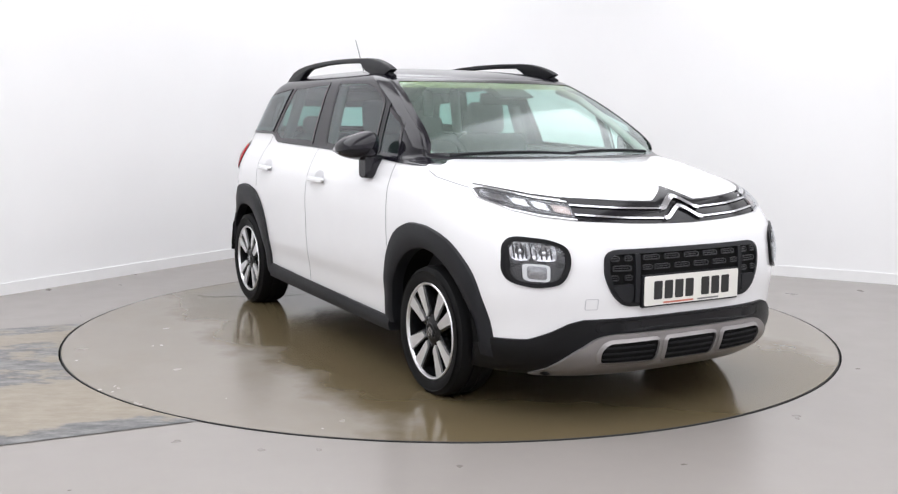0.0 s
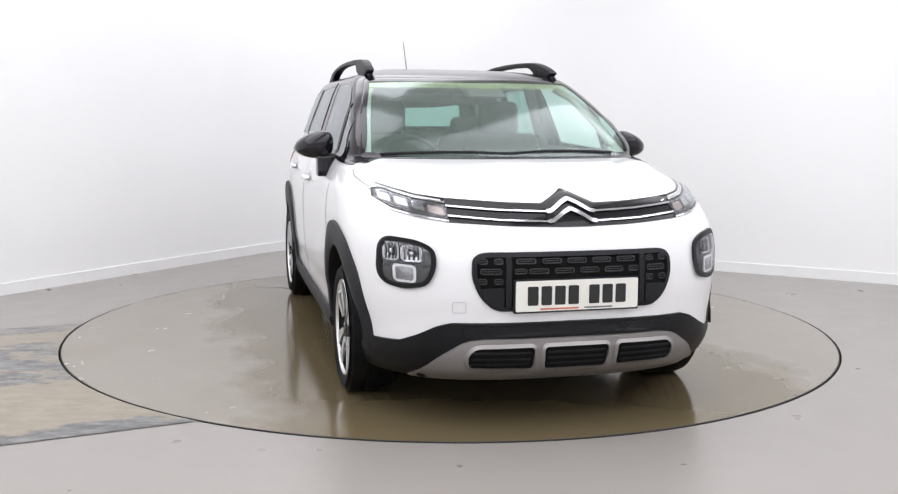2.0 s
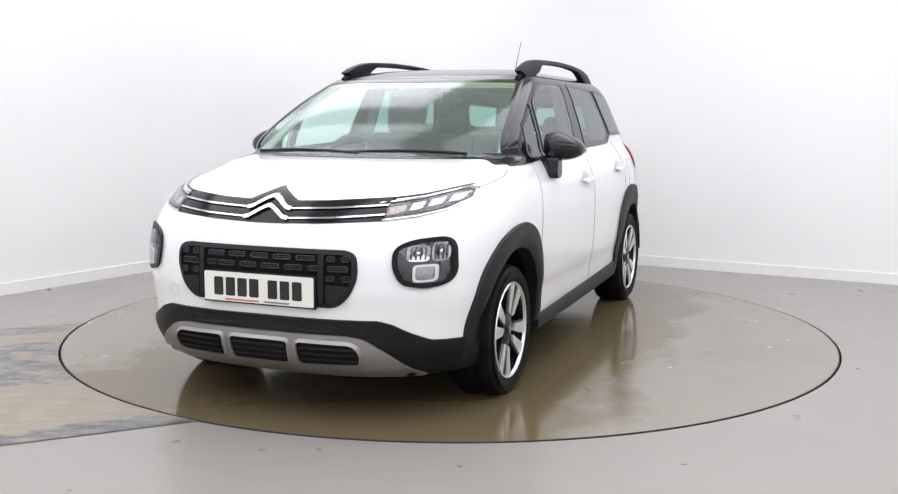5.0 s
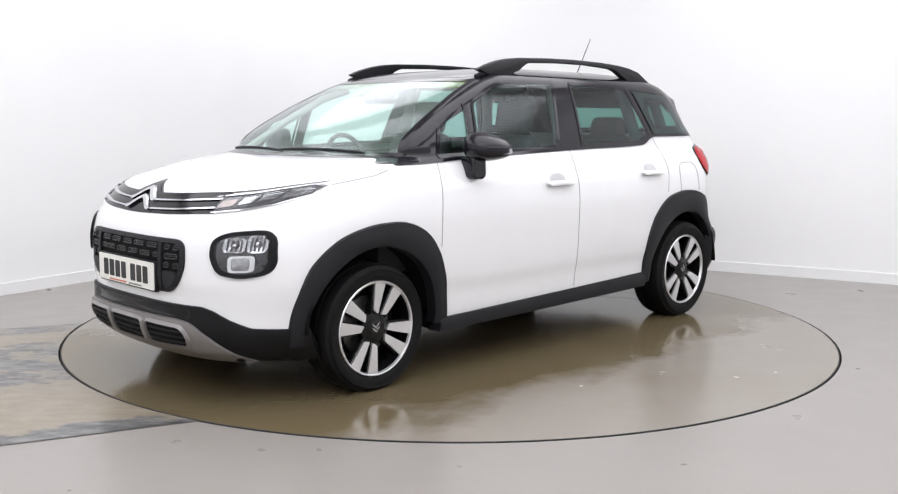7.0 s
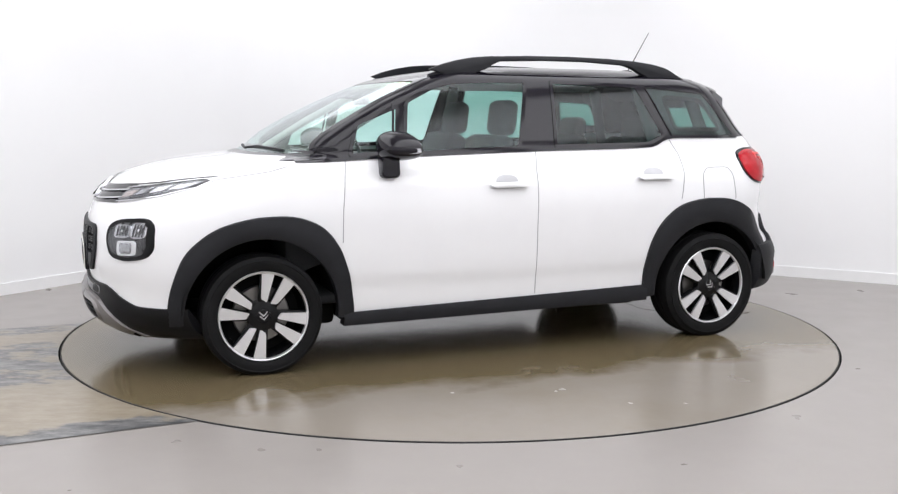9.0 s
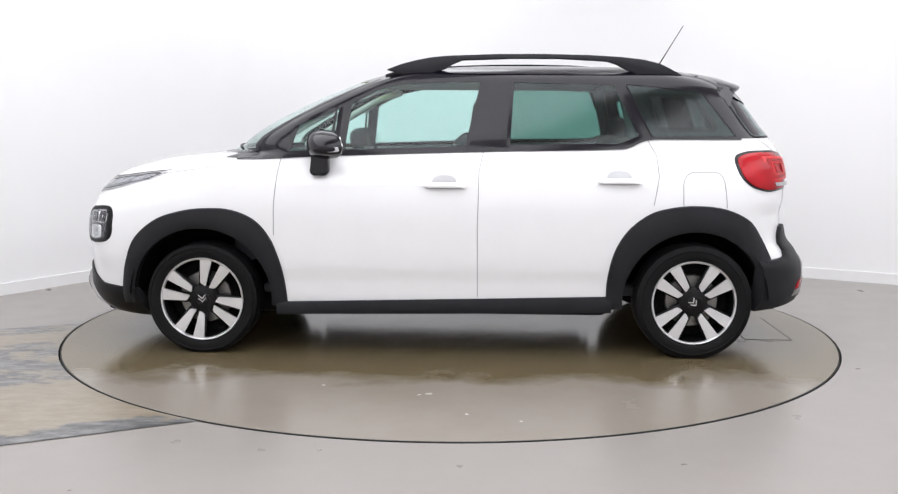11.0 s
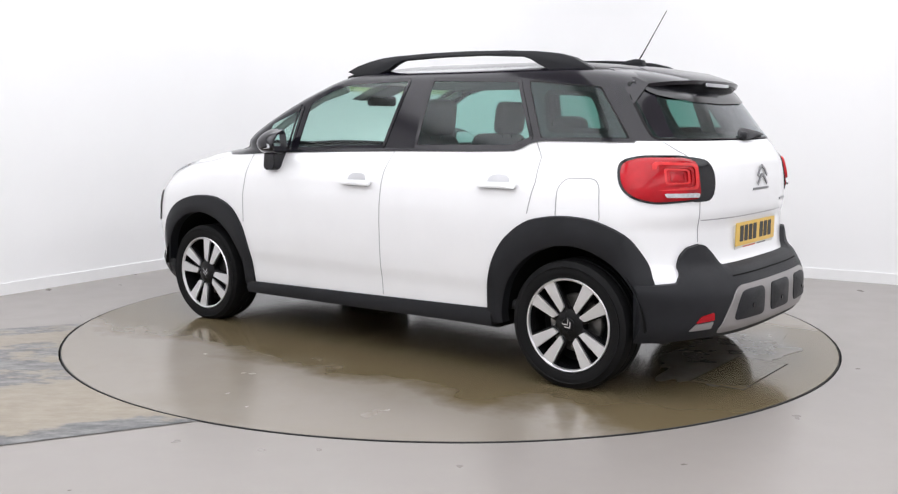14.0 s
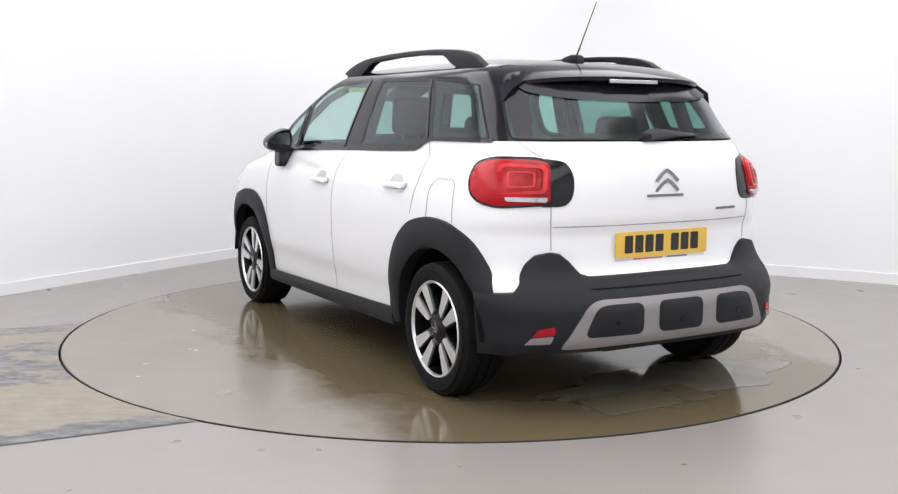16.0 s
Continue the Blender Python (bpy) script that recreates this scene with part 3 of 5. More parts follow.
def build_wheel(car, x, side, phase, mark_turn):
    """A tyre on a black alloy wheel with four pairs of bright machined faces; side 1 is the car's left."""
    wheel = new("wheel")
    wheel.parent = car
    y0 = 0.842 * side
    hub_z = 0.292 if x > 0 else WHEEL_Z
    wheel.matrix_basis = pose(x, y0, hub_z, 0, 0, 0 if side > 0 else 180)
    tagged(wheel, "black tyre on a twin-spoke black and machined alloy wheel")
    R, r = hub_z + 0.006, 0.222
    prof = [(r - 0.012, -0.20), (r + 0.005, -0.205), (r + 0.045, -0.214), (R - 0.03, -0.21), (R - 0.008, -0.195), (R, -0.17), (R, -0.133), (R - 0.007, -0.130), (R - 0.007, -0.124),
            (R, -0.121), (R, -0.083), (R - 0.007, -0.080), (R - 0.007, -0.074), (R, -0.071), (R, -0.035), (R - 0.006, -0.012), (R - 0.03, 0.0), (r + 0.052, 0.006), (r + 0.048, 0.003),
            (r + 0.03, 0.004), (r + 0.008, -0.004), (r - 0.002, -0.010), (r - 0.012, -0.02)]
    part("tyre", lathe_mesh("tyre", prof, RUBBER, 72), wheel)
    rim = [(r + 0.001, -0.006), (r - 0.003, -0.001), (r - 0.009, -0.003), (r - 0.013, -0.014)]
    part("rim", lathe_mesh("rim", rim, ALLOY, 72), wheel, "bright machined rim edge")
    part("rim_barrel", lathe_mesh("rim_barrel", [(r - 0.013, -0.014), (r - 0.022, -0.05), (r - 0.03, -0.10), (r - 0.03, -0.19)], WHEEL_BLACK, 72), wheel)
    part("brake_disc", lathe_mesh("brake_disc", [(0.0, -0.10), (0.06, -0.10), (0.065, -0.085), (0.135, -0.085), (0.14, -0.09), (0.14, -0.11)], plain_disc, 40), wheel)
    part("wheel_back", lathe_mesh("wheel_back", [(0.0, -0.12), (r - 0.03, -0.12)], DARK, 40), wheel)
    # hub and four pairs of bright blades on black spokes
    part("hub", lathe_mesh("hub", [(0, -0.012), (0.03, -0.012), (0.034, -0.016), (0.05, -0.018), (0.074, -0.026), (0.080, -0.06)], WHEEL_BLACK, 40), wheel)
    for k in range(4):
        a0 = math.radians(phase + 90 * k)

        def place(u, v, w, a0=a0):
            yy = -0.026 + w + 0.06 * max(0, v - 0.05)
            return (math.cos(a0) * v - math.sin(a0) * u, yy, math.sin(a0) * v + math.cos(a0) * u)

        for sg in (1, -1):
            arm = [(sg * 0.002, 0.045), (sg * 0.045, 0.050), (sg * 0.095, 0.200), (sg * 0.060, 0.213), (sg * 0.022, 0.219)]
            part("spoke", prism_mesh("spoke", arm, -0.035, WHEEL_BLACK, place, 0.003), wheel)
            blade = rounded([(sg * 0.009, 0.068), (sg * 0.042, 0.076), (sg * 0.088, 0.203), (sg * 0.056, 0.213), (sg * 0.027, 0.219)], 0.006, 2)
            part("spoke_face", prism_mesh("spoke_face", blade, 0.010, ALLOY, place), wheel, "bright machined spoke face")
    ct, st = math.cos(math.radians(mark_turn)), math.sin(math.radians(mark_turn))
    for sg in (-0.006, 0.012):
        chev = [(-0.02, -0.02 + sg), (0.0, 0.0 + sg), (0.02, -0.02 + sg), (0.02, -0.012 + sg), (0.0, 0.008 + sg), (-0.02, -0.012 + sg)]
        part("centre_mark", prism_mesh("centre_mark", chev, 0.003, CHROME, lambda u, v, w: (u * ct - v * st, -0.0125 + w, u * st + v * ct)), wheel)
    return wheel


plain_disc = plain("brake_steel", (0.25, 0.24, 0.23), 0.4, metal=0.9)


def build_car():
    car = tagged(new("car"), "white compact crossover car with a black roof on the turntable", "car")
    for name, me in body_shell():
        part(name, me, car, "gloss white painted body panels" if name == "body" else "gloss black roof and pillars")
    # wheel wells and underside
    for lo, hi in (((-0.86, -0.74, 0.205), (0.88, 0.74, 0.30)), ((-1.86, -0.60, 0.27), (-0.88, 0.60, 0.36)), ((0.89, -0.62, 0.185), (1.90, 0.62, 0.30)), ((-1.72, -0.20, 0.20), (-1.2, 0.20, 0.30))):
        part("underside", box_mesh("underside", lo, hi, DARK, 0.03), car)
    for ax in AXLES:
        for sg in (1, -1):
            n, verts, faces = 28, [], []
            ys = (0.34, 0.58, 0.72, 0.835)
            for y in ys:
                for j in range(n + 1):
                    a = 0.04 + (math.pi - 0.08) * j / n
                    verts.append((ax + math.cos(a) * (ARCH_R + 0.015), sg * y, WHEEL_Z + math.sin(a) * (ARCH_R + 0.015)))
            k = n + 1
            for i in range(3):
                faces += [(i * k + j, i * k + j + 1, (i + 1) * k + j + 1, (i + 1) * k + j) for j in range(n)]
            faces.append(tuple(range(k)))
            part("wheel_well", tidy(mesh_of("wheel_well", verts, faces, DARK), 40), car)
            build_wheel(car, ax, sg, (22 if sg > 0 else 48) if ax > 0 else 45, (175 if sg > 0 else -10) if ax > 0 else 138)
    for sg, way in ((1, LEFT), (-1, RIGHT)):
        front_flare(car, sg, way)
        for nm, w, mat in (("quarter_window", WIN_QUARTER_FRONT, GLASS), ("front_window", WIN_FRONT, GLASS), ("rear_window", WIN_REAR, PRIVACY)):
            window(car, nm, w, way, mat)
        wide_pane(car, "quarter_window", PANE_QUARTER_REAR, WIN_QUARTER_REAR, way)
        side_details(car, sg, way)
        tail_lamp(car, sg)
        head_lamp(car, sg)
        door_mirror(car, sg)
        roof_rail(car, sg)
    window(car, "windscreen", WINDSCREEN, FRONT, SCREEN_GLASS)
    wide_pane(car, "rear_screen", PANE_REAR_SCREEN, REAR_SCREEN, REAR)
    front_end(car)
    rear_end(car)
    roof_things(car)
    cabin(car)
    return car


def glass_mesh(name, outline, way, material, lift=0.001):
    """A single bowed pane set just under the skin."""
    o = np.array(dense(outline, 0.03))
    c, n, rows = o.mean(0), len(o), 6
    lv = [onto(start(c + (o - c) * (1 - i / rows), way), way, lift) for i in range(rows)]
    v = np.concatenate(lv + [onto(start([c], way), way, lift)])
    f = [(i * n + j, i * n + (j + 1) % n, (i + 1) * n + (j + 1) % n, (i + 1) * n + j) for i in range(rows - 1) for j in range(n)]
    f += [((rows - 1) * n + j, (rows - 1) * n + (j + 1) % n, len(v) - 1) for j in range(n)]
    return tidy(mesh_of(name, v, f, material))


def window(car, name, outline, way, material):
    """A pane with its black surround."""
    pane = part(name, glass_mesh(name, outline, way, material), car)
    o = dense(outline, 0.02)
    part("window_frame", band_mesh("window_frame", shrink(o, -0.006), shrink(o, 0.020 if way == FRONT else 0.014), way, BLACK, 0.004, 0.006, 0.002), pane)


def wide_pane(car, name, outline, opening, way):
    """A dark pane that laps over the bodywork round its opening, with a blacked-out border."""
    pane = part(name, glass_mesh(name, outline, way, PRIVACY, 0.005), car, "dark privacy glass with a blacked-out border")
    o = dense(opening, 0.02)
    part("blackout_border", band_mesh("blackout_border", shrink(o, -0.014), shrink(o, 0.010), way, DARK, 0.0015, 0.004), pane)
    line = [tuple(p) for p in dense(outline, 0.03)]
    part("pane_seal", line_mesh("pane_seal", line + line[:1], way, 0.006, CLADDING, 0.005, 0.03, 0.006), pane)


def flip(pts, sg):
    return [(u * sg, v) for u, v in pts]


# outer radius of the arch flares by angle, 0 to the front, 90 up
FLARE_FRONT = curve([(-6, 0.452), (7, 0.452), (24, 0.460), (43, 0.481), (60, 0.482), (77, 0.477), (93, 0.483), (111, 0.506), (124, 0.515), (139, 0.498), (152, 0.474), (172, 0.456), (186, 0.462)])
FLARE_REAR = curve([(-6, 0.462), (3, 0.463), (19, 0.480), (35, 0.507), (49, 0.525), (63, 0.530), (76, 0.519), (92, 0.513), (107, 0.518), (121, 0.519), (135, 0.494), (152, 0.468), (186, 0.455)])


def front_flare(car, sg, way):
    """Black wheel-arch flares and the sill between them, on one side."""
    for ax in AXLES:
        n = 56
        rows = [[] for _ in range(6)]
        for j in range(n + 1):
            a = -0.10 + (math.pi + 0.20) * j / n
            ro = float((FLARE_FRONT if ax > 0 else FLARE_REAR)(math.degrees(a)))
            for k, r in enumerate((ro, ro - 0.006, ro - 0.05, ARCH_R + 0.012, ARCH_R, ARCH_R)):
                rows[k].append((ax + math.cos(a) * r, WHEEL_Z + math.sin(a) * r))
        v = np.concatenate([onto(start(row, way), way, up) for row, up in zip(rows, (-0.004, 0.013, 0.020, 0.018, 0.010, -0.05))])
        k = n + 1
        f = [(i * k + j, i * k + j + 1, (i + 1) * k + j + 1, (i + 1) * k + j) for i in range(5) for j in range(n)]
        f += [tuple(i * k for i in range(6)), tuple(i * k + n for i in range(6))]
        part("wheel_arch_flare", tidy(mesh_of("wheel_arch_flare", v, f, PLASTIC), 50), car, "textured black plastic wheel-arch flare")
    xs = np.linspace(-0.87, 0.90, 40)
    top, low = np.interp(xs, [-0.87, 0.90], [0.328, 0.282]), np.interp(xs, [-0.87, 0.90], [0.240, 0.216])
    prof = [(0, -0.01), (0.0, 0.012), (0.5, 0.022), (1, 0.012), (1, -0.08)]
    v = []
    for fz, up in prof:
        z = top + (low - top) * fz
        w = half(np.full_like(xs, 0.30)) * narrow(xs)
        v += [(x, sg * (ww + up), zz) for x, ww, zz in zip(xs, w, z)]
    n = len(xs)
    f = [(i * n + j, i * n + j + 1, (i + 1) * n + j + 1, (i + 1) * n + j) for i in range(4) for j in range(n - 1)]
    f += [tuple(i * n for i in range(5)), tuple(i * n + n - 1 for i in range(5))]
    part("sill", tidy(mesh_of("sill", v, f, PLASTIC), 50), car, "textured black plastic sill")


def side_details(car, sg, way):
    """Door gaps, handles, belt moulding and the fuel flap."""
    gap = lambda pts, w=0.0045: part("panel_gap", line_mesh("panel_gap", pts, way, w, SEAM, 0.0015), car)
    gap([(0.875, 1.045), (0.89, 0.95), (0.905, 0.80), (0.908, 0.64)])
    gap([(-0.19, 1.083), (-0.168, 0.98), (-0.162, 0.70), (-0.165, 0.32)])
    gap([(-1.05, 1.148), (-1.095, 1.07), (-1.103, 0.96), (-1.075, 0.81)])
    gap([(1.585, 0.945), (1.42, 0.968), (1.25, 0.992), (1.16, 1.016)], 0.004)
    part("belt_moulding", line_mesh("belt_moulding", [(x, float(belt(x)) + 0.002) for x in np.linspace(1.12, -1.55, 70)], way, 0.016, BLACK, 0.006), car, "black moulding under the windows")
    part("door_line", line_mesh("door_line", [(0.62, 1.07), (0.59, 1.33)], way, 0.012, BLACK, 0.006), car)
    for x0, x1, z in ((0.125, -0.10, 0.912), (-0.78, -1.012, 0.938)):
        cx = (x0 + x1) / 2
        cup = rounded([(cx + 0.062, z - 0.022), (cx + 0.066, z + 0.03), (cx + 0.035, z + 0.05), (cx - 0.035, z + 0.05), (cx - 0.066, z + 0.03), (cx - 0.062, z - 0.022)], 0.03)
        handle = part("door_handle", patch_mesh("door_handle", rounded([(x0, z), (x0 - 0.03, z + 0.012), (x1 + 0.02, z + 0.015), (x1, z + 0.012), (x1, z - 0.014), (x0 - 0.03, z - 0.014)], 0.012), way, WHITE, 0.03, 0.02, 4, 0.02, 0.006), car, "white door handle")
        # flat grey patches paint the shade of the cup above and below the handle
        part("handle_cup_shade", patch_mesh("handle_cup_shade", cup, way, SHADE_GREY, 0.0015, 0.003, 3, 0.03), handle)
        part("handle_under_shade", patch_mesh("handle_under_shade", rounded([(x0 - 0.004, z - 0.016), (x0 - 0.03, z - 0.02), (x1 + 0.03, z - 0.02), (x1 + 0.004, z - 0.016), (cx, z - 0.004)], 0.006), way, SHADE_GREY, 0.003, 0.004, 3, 0.03), handle)
    if sg > 0:
        part("fuel_flap_gap", line_mesh("fuel_flap_gap", rounded([(-1.229, 0.79), (-1.227, 0.94), (-1.262, 0.984), (-1.41, 0.986), (-1.44, 0.95), (-1.457, 0.79)], 0.03)[3:-3], way, 0.004, SEAM, 0.0015), car)


# white paint darkened for the shade in handle cups, also used for the towing-cap gap
SHADE_GREY = plain("white_paint_shade_grey", (0.52, 0.52, 0.54), 0.4)
RED = plain("red_lamp_lens", (0.38, 0.005, 0.012), 0.2, vary=0.3, scale=7, spec=0.3)
RED_DEEP = plain("bright_red_reflector", (0.58, 0.025, 0.028), 0.3, vary=0.15, scale=30, spec=0.3)
RED_DARK = plain("dark_red_lens", (0.30, 0.004, 0.008), 0.2, vary=0.15, scale=20, spec=0.3)
SMOKE = plain("smoked_lamp_trim", (0.009, 0.009, 0.011), 0.12, spec=0.3)
CLEAR = plain("clear_lamp_reflector", (0.50, 0.50, 0.52), 0.12, metal=1.0, vary=0.25, scale=90)
LAMP_GREY = plain("lamp_housing_grey", (0.075, 0.075, 0.08), 0.28, metal=0.4, vary=0.25, scale=25)
AMBER = plain("pale_amber_reflector", (0.42, 0.35, 0.33), 0.25, metal=0.4, vary=0.2, scale=40)
PLATE_WHITE = plain("white_number_plate", (0.78, 0.77, 0.72), 0.35, vary=0.02)
PLATE_YELLOW = plain("yellow_number_plate", (0.72, 0.46, 0.07), 0.35, vary=0.03)
INK = plain("black_print", (0.015, 0.015, 0.015), 0.5)
INK_RED = plain("red_print", (0.55, 0.16, 0.1), 0.5)
INK_GREY = plain("grey_print", (0.2, 0.2, 0.2), 0.5)


def tail_lamp(car, sg):
    way = (1, -sg, 0)
    red = rounded(flip([(-0.528, 1.035), (-0.55, 1.068), (-0.625, 1.087), (-0.81, 1.088), (-0.878, 1.070), (-0.888, 0.902), (-0.66, 0.888), (-0.58, 0.904), (-0.535, 0.935), (-0.521, 0.98)], sg), 0.035)
    lamp = part("tail_lamp", patch_mesh("tail_lamp", shrink(red, -0.008), way, SMOKE, 0.006, 0.015, 5, 0.03), car, "red tail lamp wrapped round the corner")
    part("red_lens", patch_mesh("red_lens", shrink(red, 0.002), way, RED, 0.012, 0.01, 7, 0.025, 0.018), lamp)
    for w, m, up in ((1.0, RED_DEEP, 0.014), (0.76, RED_DARK, 0.016), (0.56, RED_DEEP, 0.018), (0.34, RED_DARK, 0.019)):
        c = (-0.762, 1.003)
        o = [(c[0] + du * w, c[1] + dz * w) for du, dz in ((0.108, 0.066), (-0.108, 0.058), (-0.108, -0.058), (0.108, -0.06))]
        ring = dense(rounded(flip(o, sg), 0.03 * w), 0.02)
        inner = [(c[0] * sg + (u - c[0] * sg) * 0.84, c[1] + (z - c[1]) * 0.8) for u, z in ring]
        part("light_ring", band_mesh("light_ring", ring, inner, way, m, up + 0.012, 0.012), lamp)
    part("reversing_lens", patch_mesh("reversing_lens", rounded(flip([(-0.695, 0.930), (-0.875, 0.930), (-0.872, 0.910), (-0.705, 0.912)], sg), 0.008), way, CLEAR, 0.026, 0.02, 4, 0.02), lamp, "clear reversing lamp")
    trim = rounded(flip([(-0.850, 1.088), (-0.935, 1.076), (-0.972, 1.02), (-0.974, 0.935), (-0.945, 0.890), (-0.850, 0.888)], sg), [0.002, 0.03, 0.04, 0.04, 0.03, 0.002])
    part("lamp_trim", patch_mesh("lamp_trim", trim, way, SMOKE, 0.005, 0.012, 4, 0.02), lamp, "smoked black lamp trim")


def head_lamp(car, sg):
    """The lower main lamp in its dark surround and the slim lamp above it."""
    o = rounded(flip([(0.574, 0.712), (0.588, 0.738), (0.634, 0.758), (0.732, 0.768), (0.754, 0.738), (0.761, 0.64), (0.745, 0.597), (0.68, 0.583), (0.604, 0.598), (0.578, 0.655)], sg), 0.025)
    lamp = part("head_lamp", patch_mesh("head_lamp", o, FRONT, LAMP_GREY, 0.004, 0.01, 6, 0.025), car, "square clear head lamp in a black surround")
    d = dense(o, 0.02)
    part("lamp_surround", band_mesh("lamp_surround", shrink(d, -0.012), shrink(d, 0.005), FRONT, CLADDING, 0.016, 0.02, 0.012), lamp, "black plastic lamp surround")
    for y0, y1, z0, z1 in ((0.612, 0.690, 0.682, 0.746), (0.694, 0.750, 0.682, 0.757)):
        bowl = dense(rounded(flip([(y0, z0), (y1, z0), (y1, z1), (y0, z1)], sg), 0.022), 0.02)
        mid = np.mean(bowl, 0)
        inner = [tuple(mid + (np.array(p) - mid) * 0.36) for p in bowl]
        part("reflector", band_mesh("reflector", bowl, inner, FRONT, CLEAR, 0.013, 0.012, 0.004), lamp, "silvered reflector bowl")
        part("reflector_back", patch_mesh("reflector_back", inner, FRONT, LAMP_GREY, 0.005, 0.004, 3, 0.03), lamp)
        part("bulb_cap", patch_mesh("bulb_cap", [tuple(mid + (np.array(p) - mid) * 0.24) for p in bowl], FRONT, CHROME, 0.010, 0.008, 3, 0.03, 0.004), lamp, "bright bulb cap")
        for k in (0.22, 0.42, 0.62, 0.82):
            y = (y0 + (y1 - y0) * k) * sg
            part("reflector_rib", line_mesh("reflector_rib", [(y, z0 + 0.008), (y, z1 - 0.008)], FRONT, 0.0028, LAMP_GREY, 0.014, 0.02, 0.006), lamp)
    sq = dense(rounded(flip([(0.636, 0.597), (0.715, 0.600), (0.718, 0.671), (0.636, 0.668)], sg), 0.018), 0.02)
    c = np.mean(sq, 0)
    part("light_ring", band_mesh("light_ring", sq, [tuple(c + (np.array(p) - c) * 0.78) for p in sq], FRONT, WHITE, 0.014, 0.012), lamp, "white light ring")
    part("reflector", patch_mesh("reflector", [tuple(c + (np.array(p) - c) * 0.78) for p in sq], FRONT, CLEAR, 0.010, 0.004, 3, 0.03, 0.002), lamp)
    part("lamp_lens", patch_mesh("lamp_lens", shrink(o, 0.008), FRONT, LENS, 0.018, 0.004, 6, 0.03, 0.006), lamp)
    # slim lamp
    top, low = [(0.495, 0.908), (0.60, 0.925), (0.67, 0.945), (0.715, 0.960), (0.745, 0.952)], [(0.755, 0.920), (0.70, 0.886), (0.62, 0.866), (0.50, 0.850)]
    so = rounded(flip(top + low, sg), 0.012)
    slim = part("day_lamp", patch_mesh("day_lamp", so, FRONT, LAMP_GREY, 0.005, 0.012, 5, 0.02), car, "slim clear lamp with a bright frame")
    part("bright_frame", line_mesh("bright_frame", flip([(0.50, 0.914), (0.60, 0.929), (0.67, 0.949), (0.715, 0.964), (0.748, 0.956), (0.759, 0.922), (0.70, 0.882), (0.62, 0.861), (0.50, 0.846)], sg), FRONT, 0.005, CHROME, 0.012, 0.01, 0.012), slim, "chrome lamp frame")
    part("lamp_edge", line_mesh("lamp_edge", flip([(0.50, 0.927), (0.60, 0.940), (0.67, 0.959), (0.72, 0.973)], sg), FRONT, 0.006, SMOKE, 0.006, 0.01, 0.008), slim)
    for i, (f0, f1) in enumerate(((0.04, 0.27), (0.33, 0.50), (0.56, 0.73), (0.79, 0.95))):
        pt = lambda f, g: (0.50 + 0.245 * f, (0.877 + 0.060 * f * f ** 0.2) + (g - 0.5) * 0.030)
        part("light_cell", patch_mesh("light_cell", rounded(flip([pt(f0, 0), pt(f1, 0), pt(f1, 1), pt(f0, 1)], sg), 0.006), FRONT, AMBER if i == 0 else CLEAR, 0.010, 0.008, 3, 0.02), slim)
    part("lamp_lens", patch_mesh("lamp_lens", shrink(so, 0.006), FRONT, LENS, 0.014, 0.004, 4, 0.03), slim)


def door_mirror(car, sg):
    c, h = np.array((0.622, 0.884, 1.112)), np.array((0.098, 0.096, 0.068))
    nu, nv = 28, 16
    v, f = [], []
    for i in range(nv + 1):
        ph = math.pi * i / nv
        for j in range(nu):
            th = 2 * math.pi * j / nu
            # rounded to the front, cut flat at the glass; lower outside
            fx = math.cos(ph)
            px = max(fx, -0.62)
            r = math.sin(ph) ** 0.75 if fx > 0 else max(math.sin(ph), 0.0) ** 0.35
            yy, zz = r * math.copysign(abs(math.cos(th)) ** 0.8, math.cos(th)), r * math.copysign(abs(math.sin(th)) ** 0.85, math.sin(th))
            x, y, z = c[0] + px * h[0] - 0.036 * yy, c[1] + yy * h[1], c[2] + zz * h[2] * (1 - 0.34 * yy) - 0.012 * yy
            v.append((x, sg * y, z))
    for i in range(nv):
        for j in range(nu):
            k = (j + 1) % nu
            f.append((i * nu + j, i * nu + k, (i + 1) * nu + k, (i + 1) * nu + j))
    mirror = part("door_mirror", tidy(mesh_of("door_mirror", v, f, BLACK), 45), car, "gloss black door mirror")
    at_back = lambda u, w, d: (c[0] - 0.62 * h[0] - 0.036 * (u * sg - c[1]) / h[1] - 0.001 + d, u, w)
    glass_o = rounded(flip([(0.808, 1.062), (0.948, 1.072), (0.962, 1.115), (0.915, 1.158), (0.818, 1.164)], sg), 0.02)
    part("mirror_glass", prism_mesh("mirror_glass", glass_o, -0.006, MIRROR, at_back), mirror, "silvered mirror glass")
    stem = rounded([(0.712, 0.972), (0.702, 1.07), (0.617, 1.07), (0.612, 0.972), (0.632, 0.955), (0.695, 0.955)], 0.015)
    part("mirror_foot", prism_mesh("mirror_foot", stem, 0.10 * sg, BLACK, lambda u, w, d: (u, 0.775 * sg + d, w), 0.01), mirror)
    ind = rounded([(0.660, 1.092), (0.600, 1.106), (0.545, 1.108), (0.538, 1.084), (0.600, 1.078)], 0.008)
    part("indicator_lens", prism_mesh("indicator_lens", ind, 0.008 * sg, CLEAR, lambda u, w, d: (u, (0.974 - 0.30 * max(0, u - 0.57)) * sg + d, w), 0.002), mirror, "clear indicator lens")


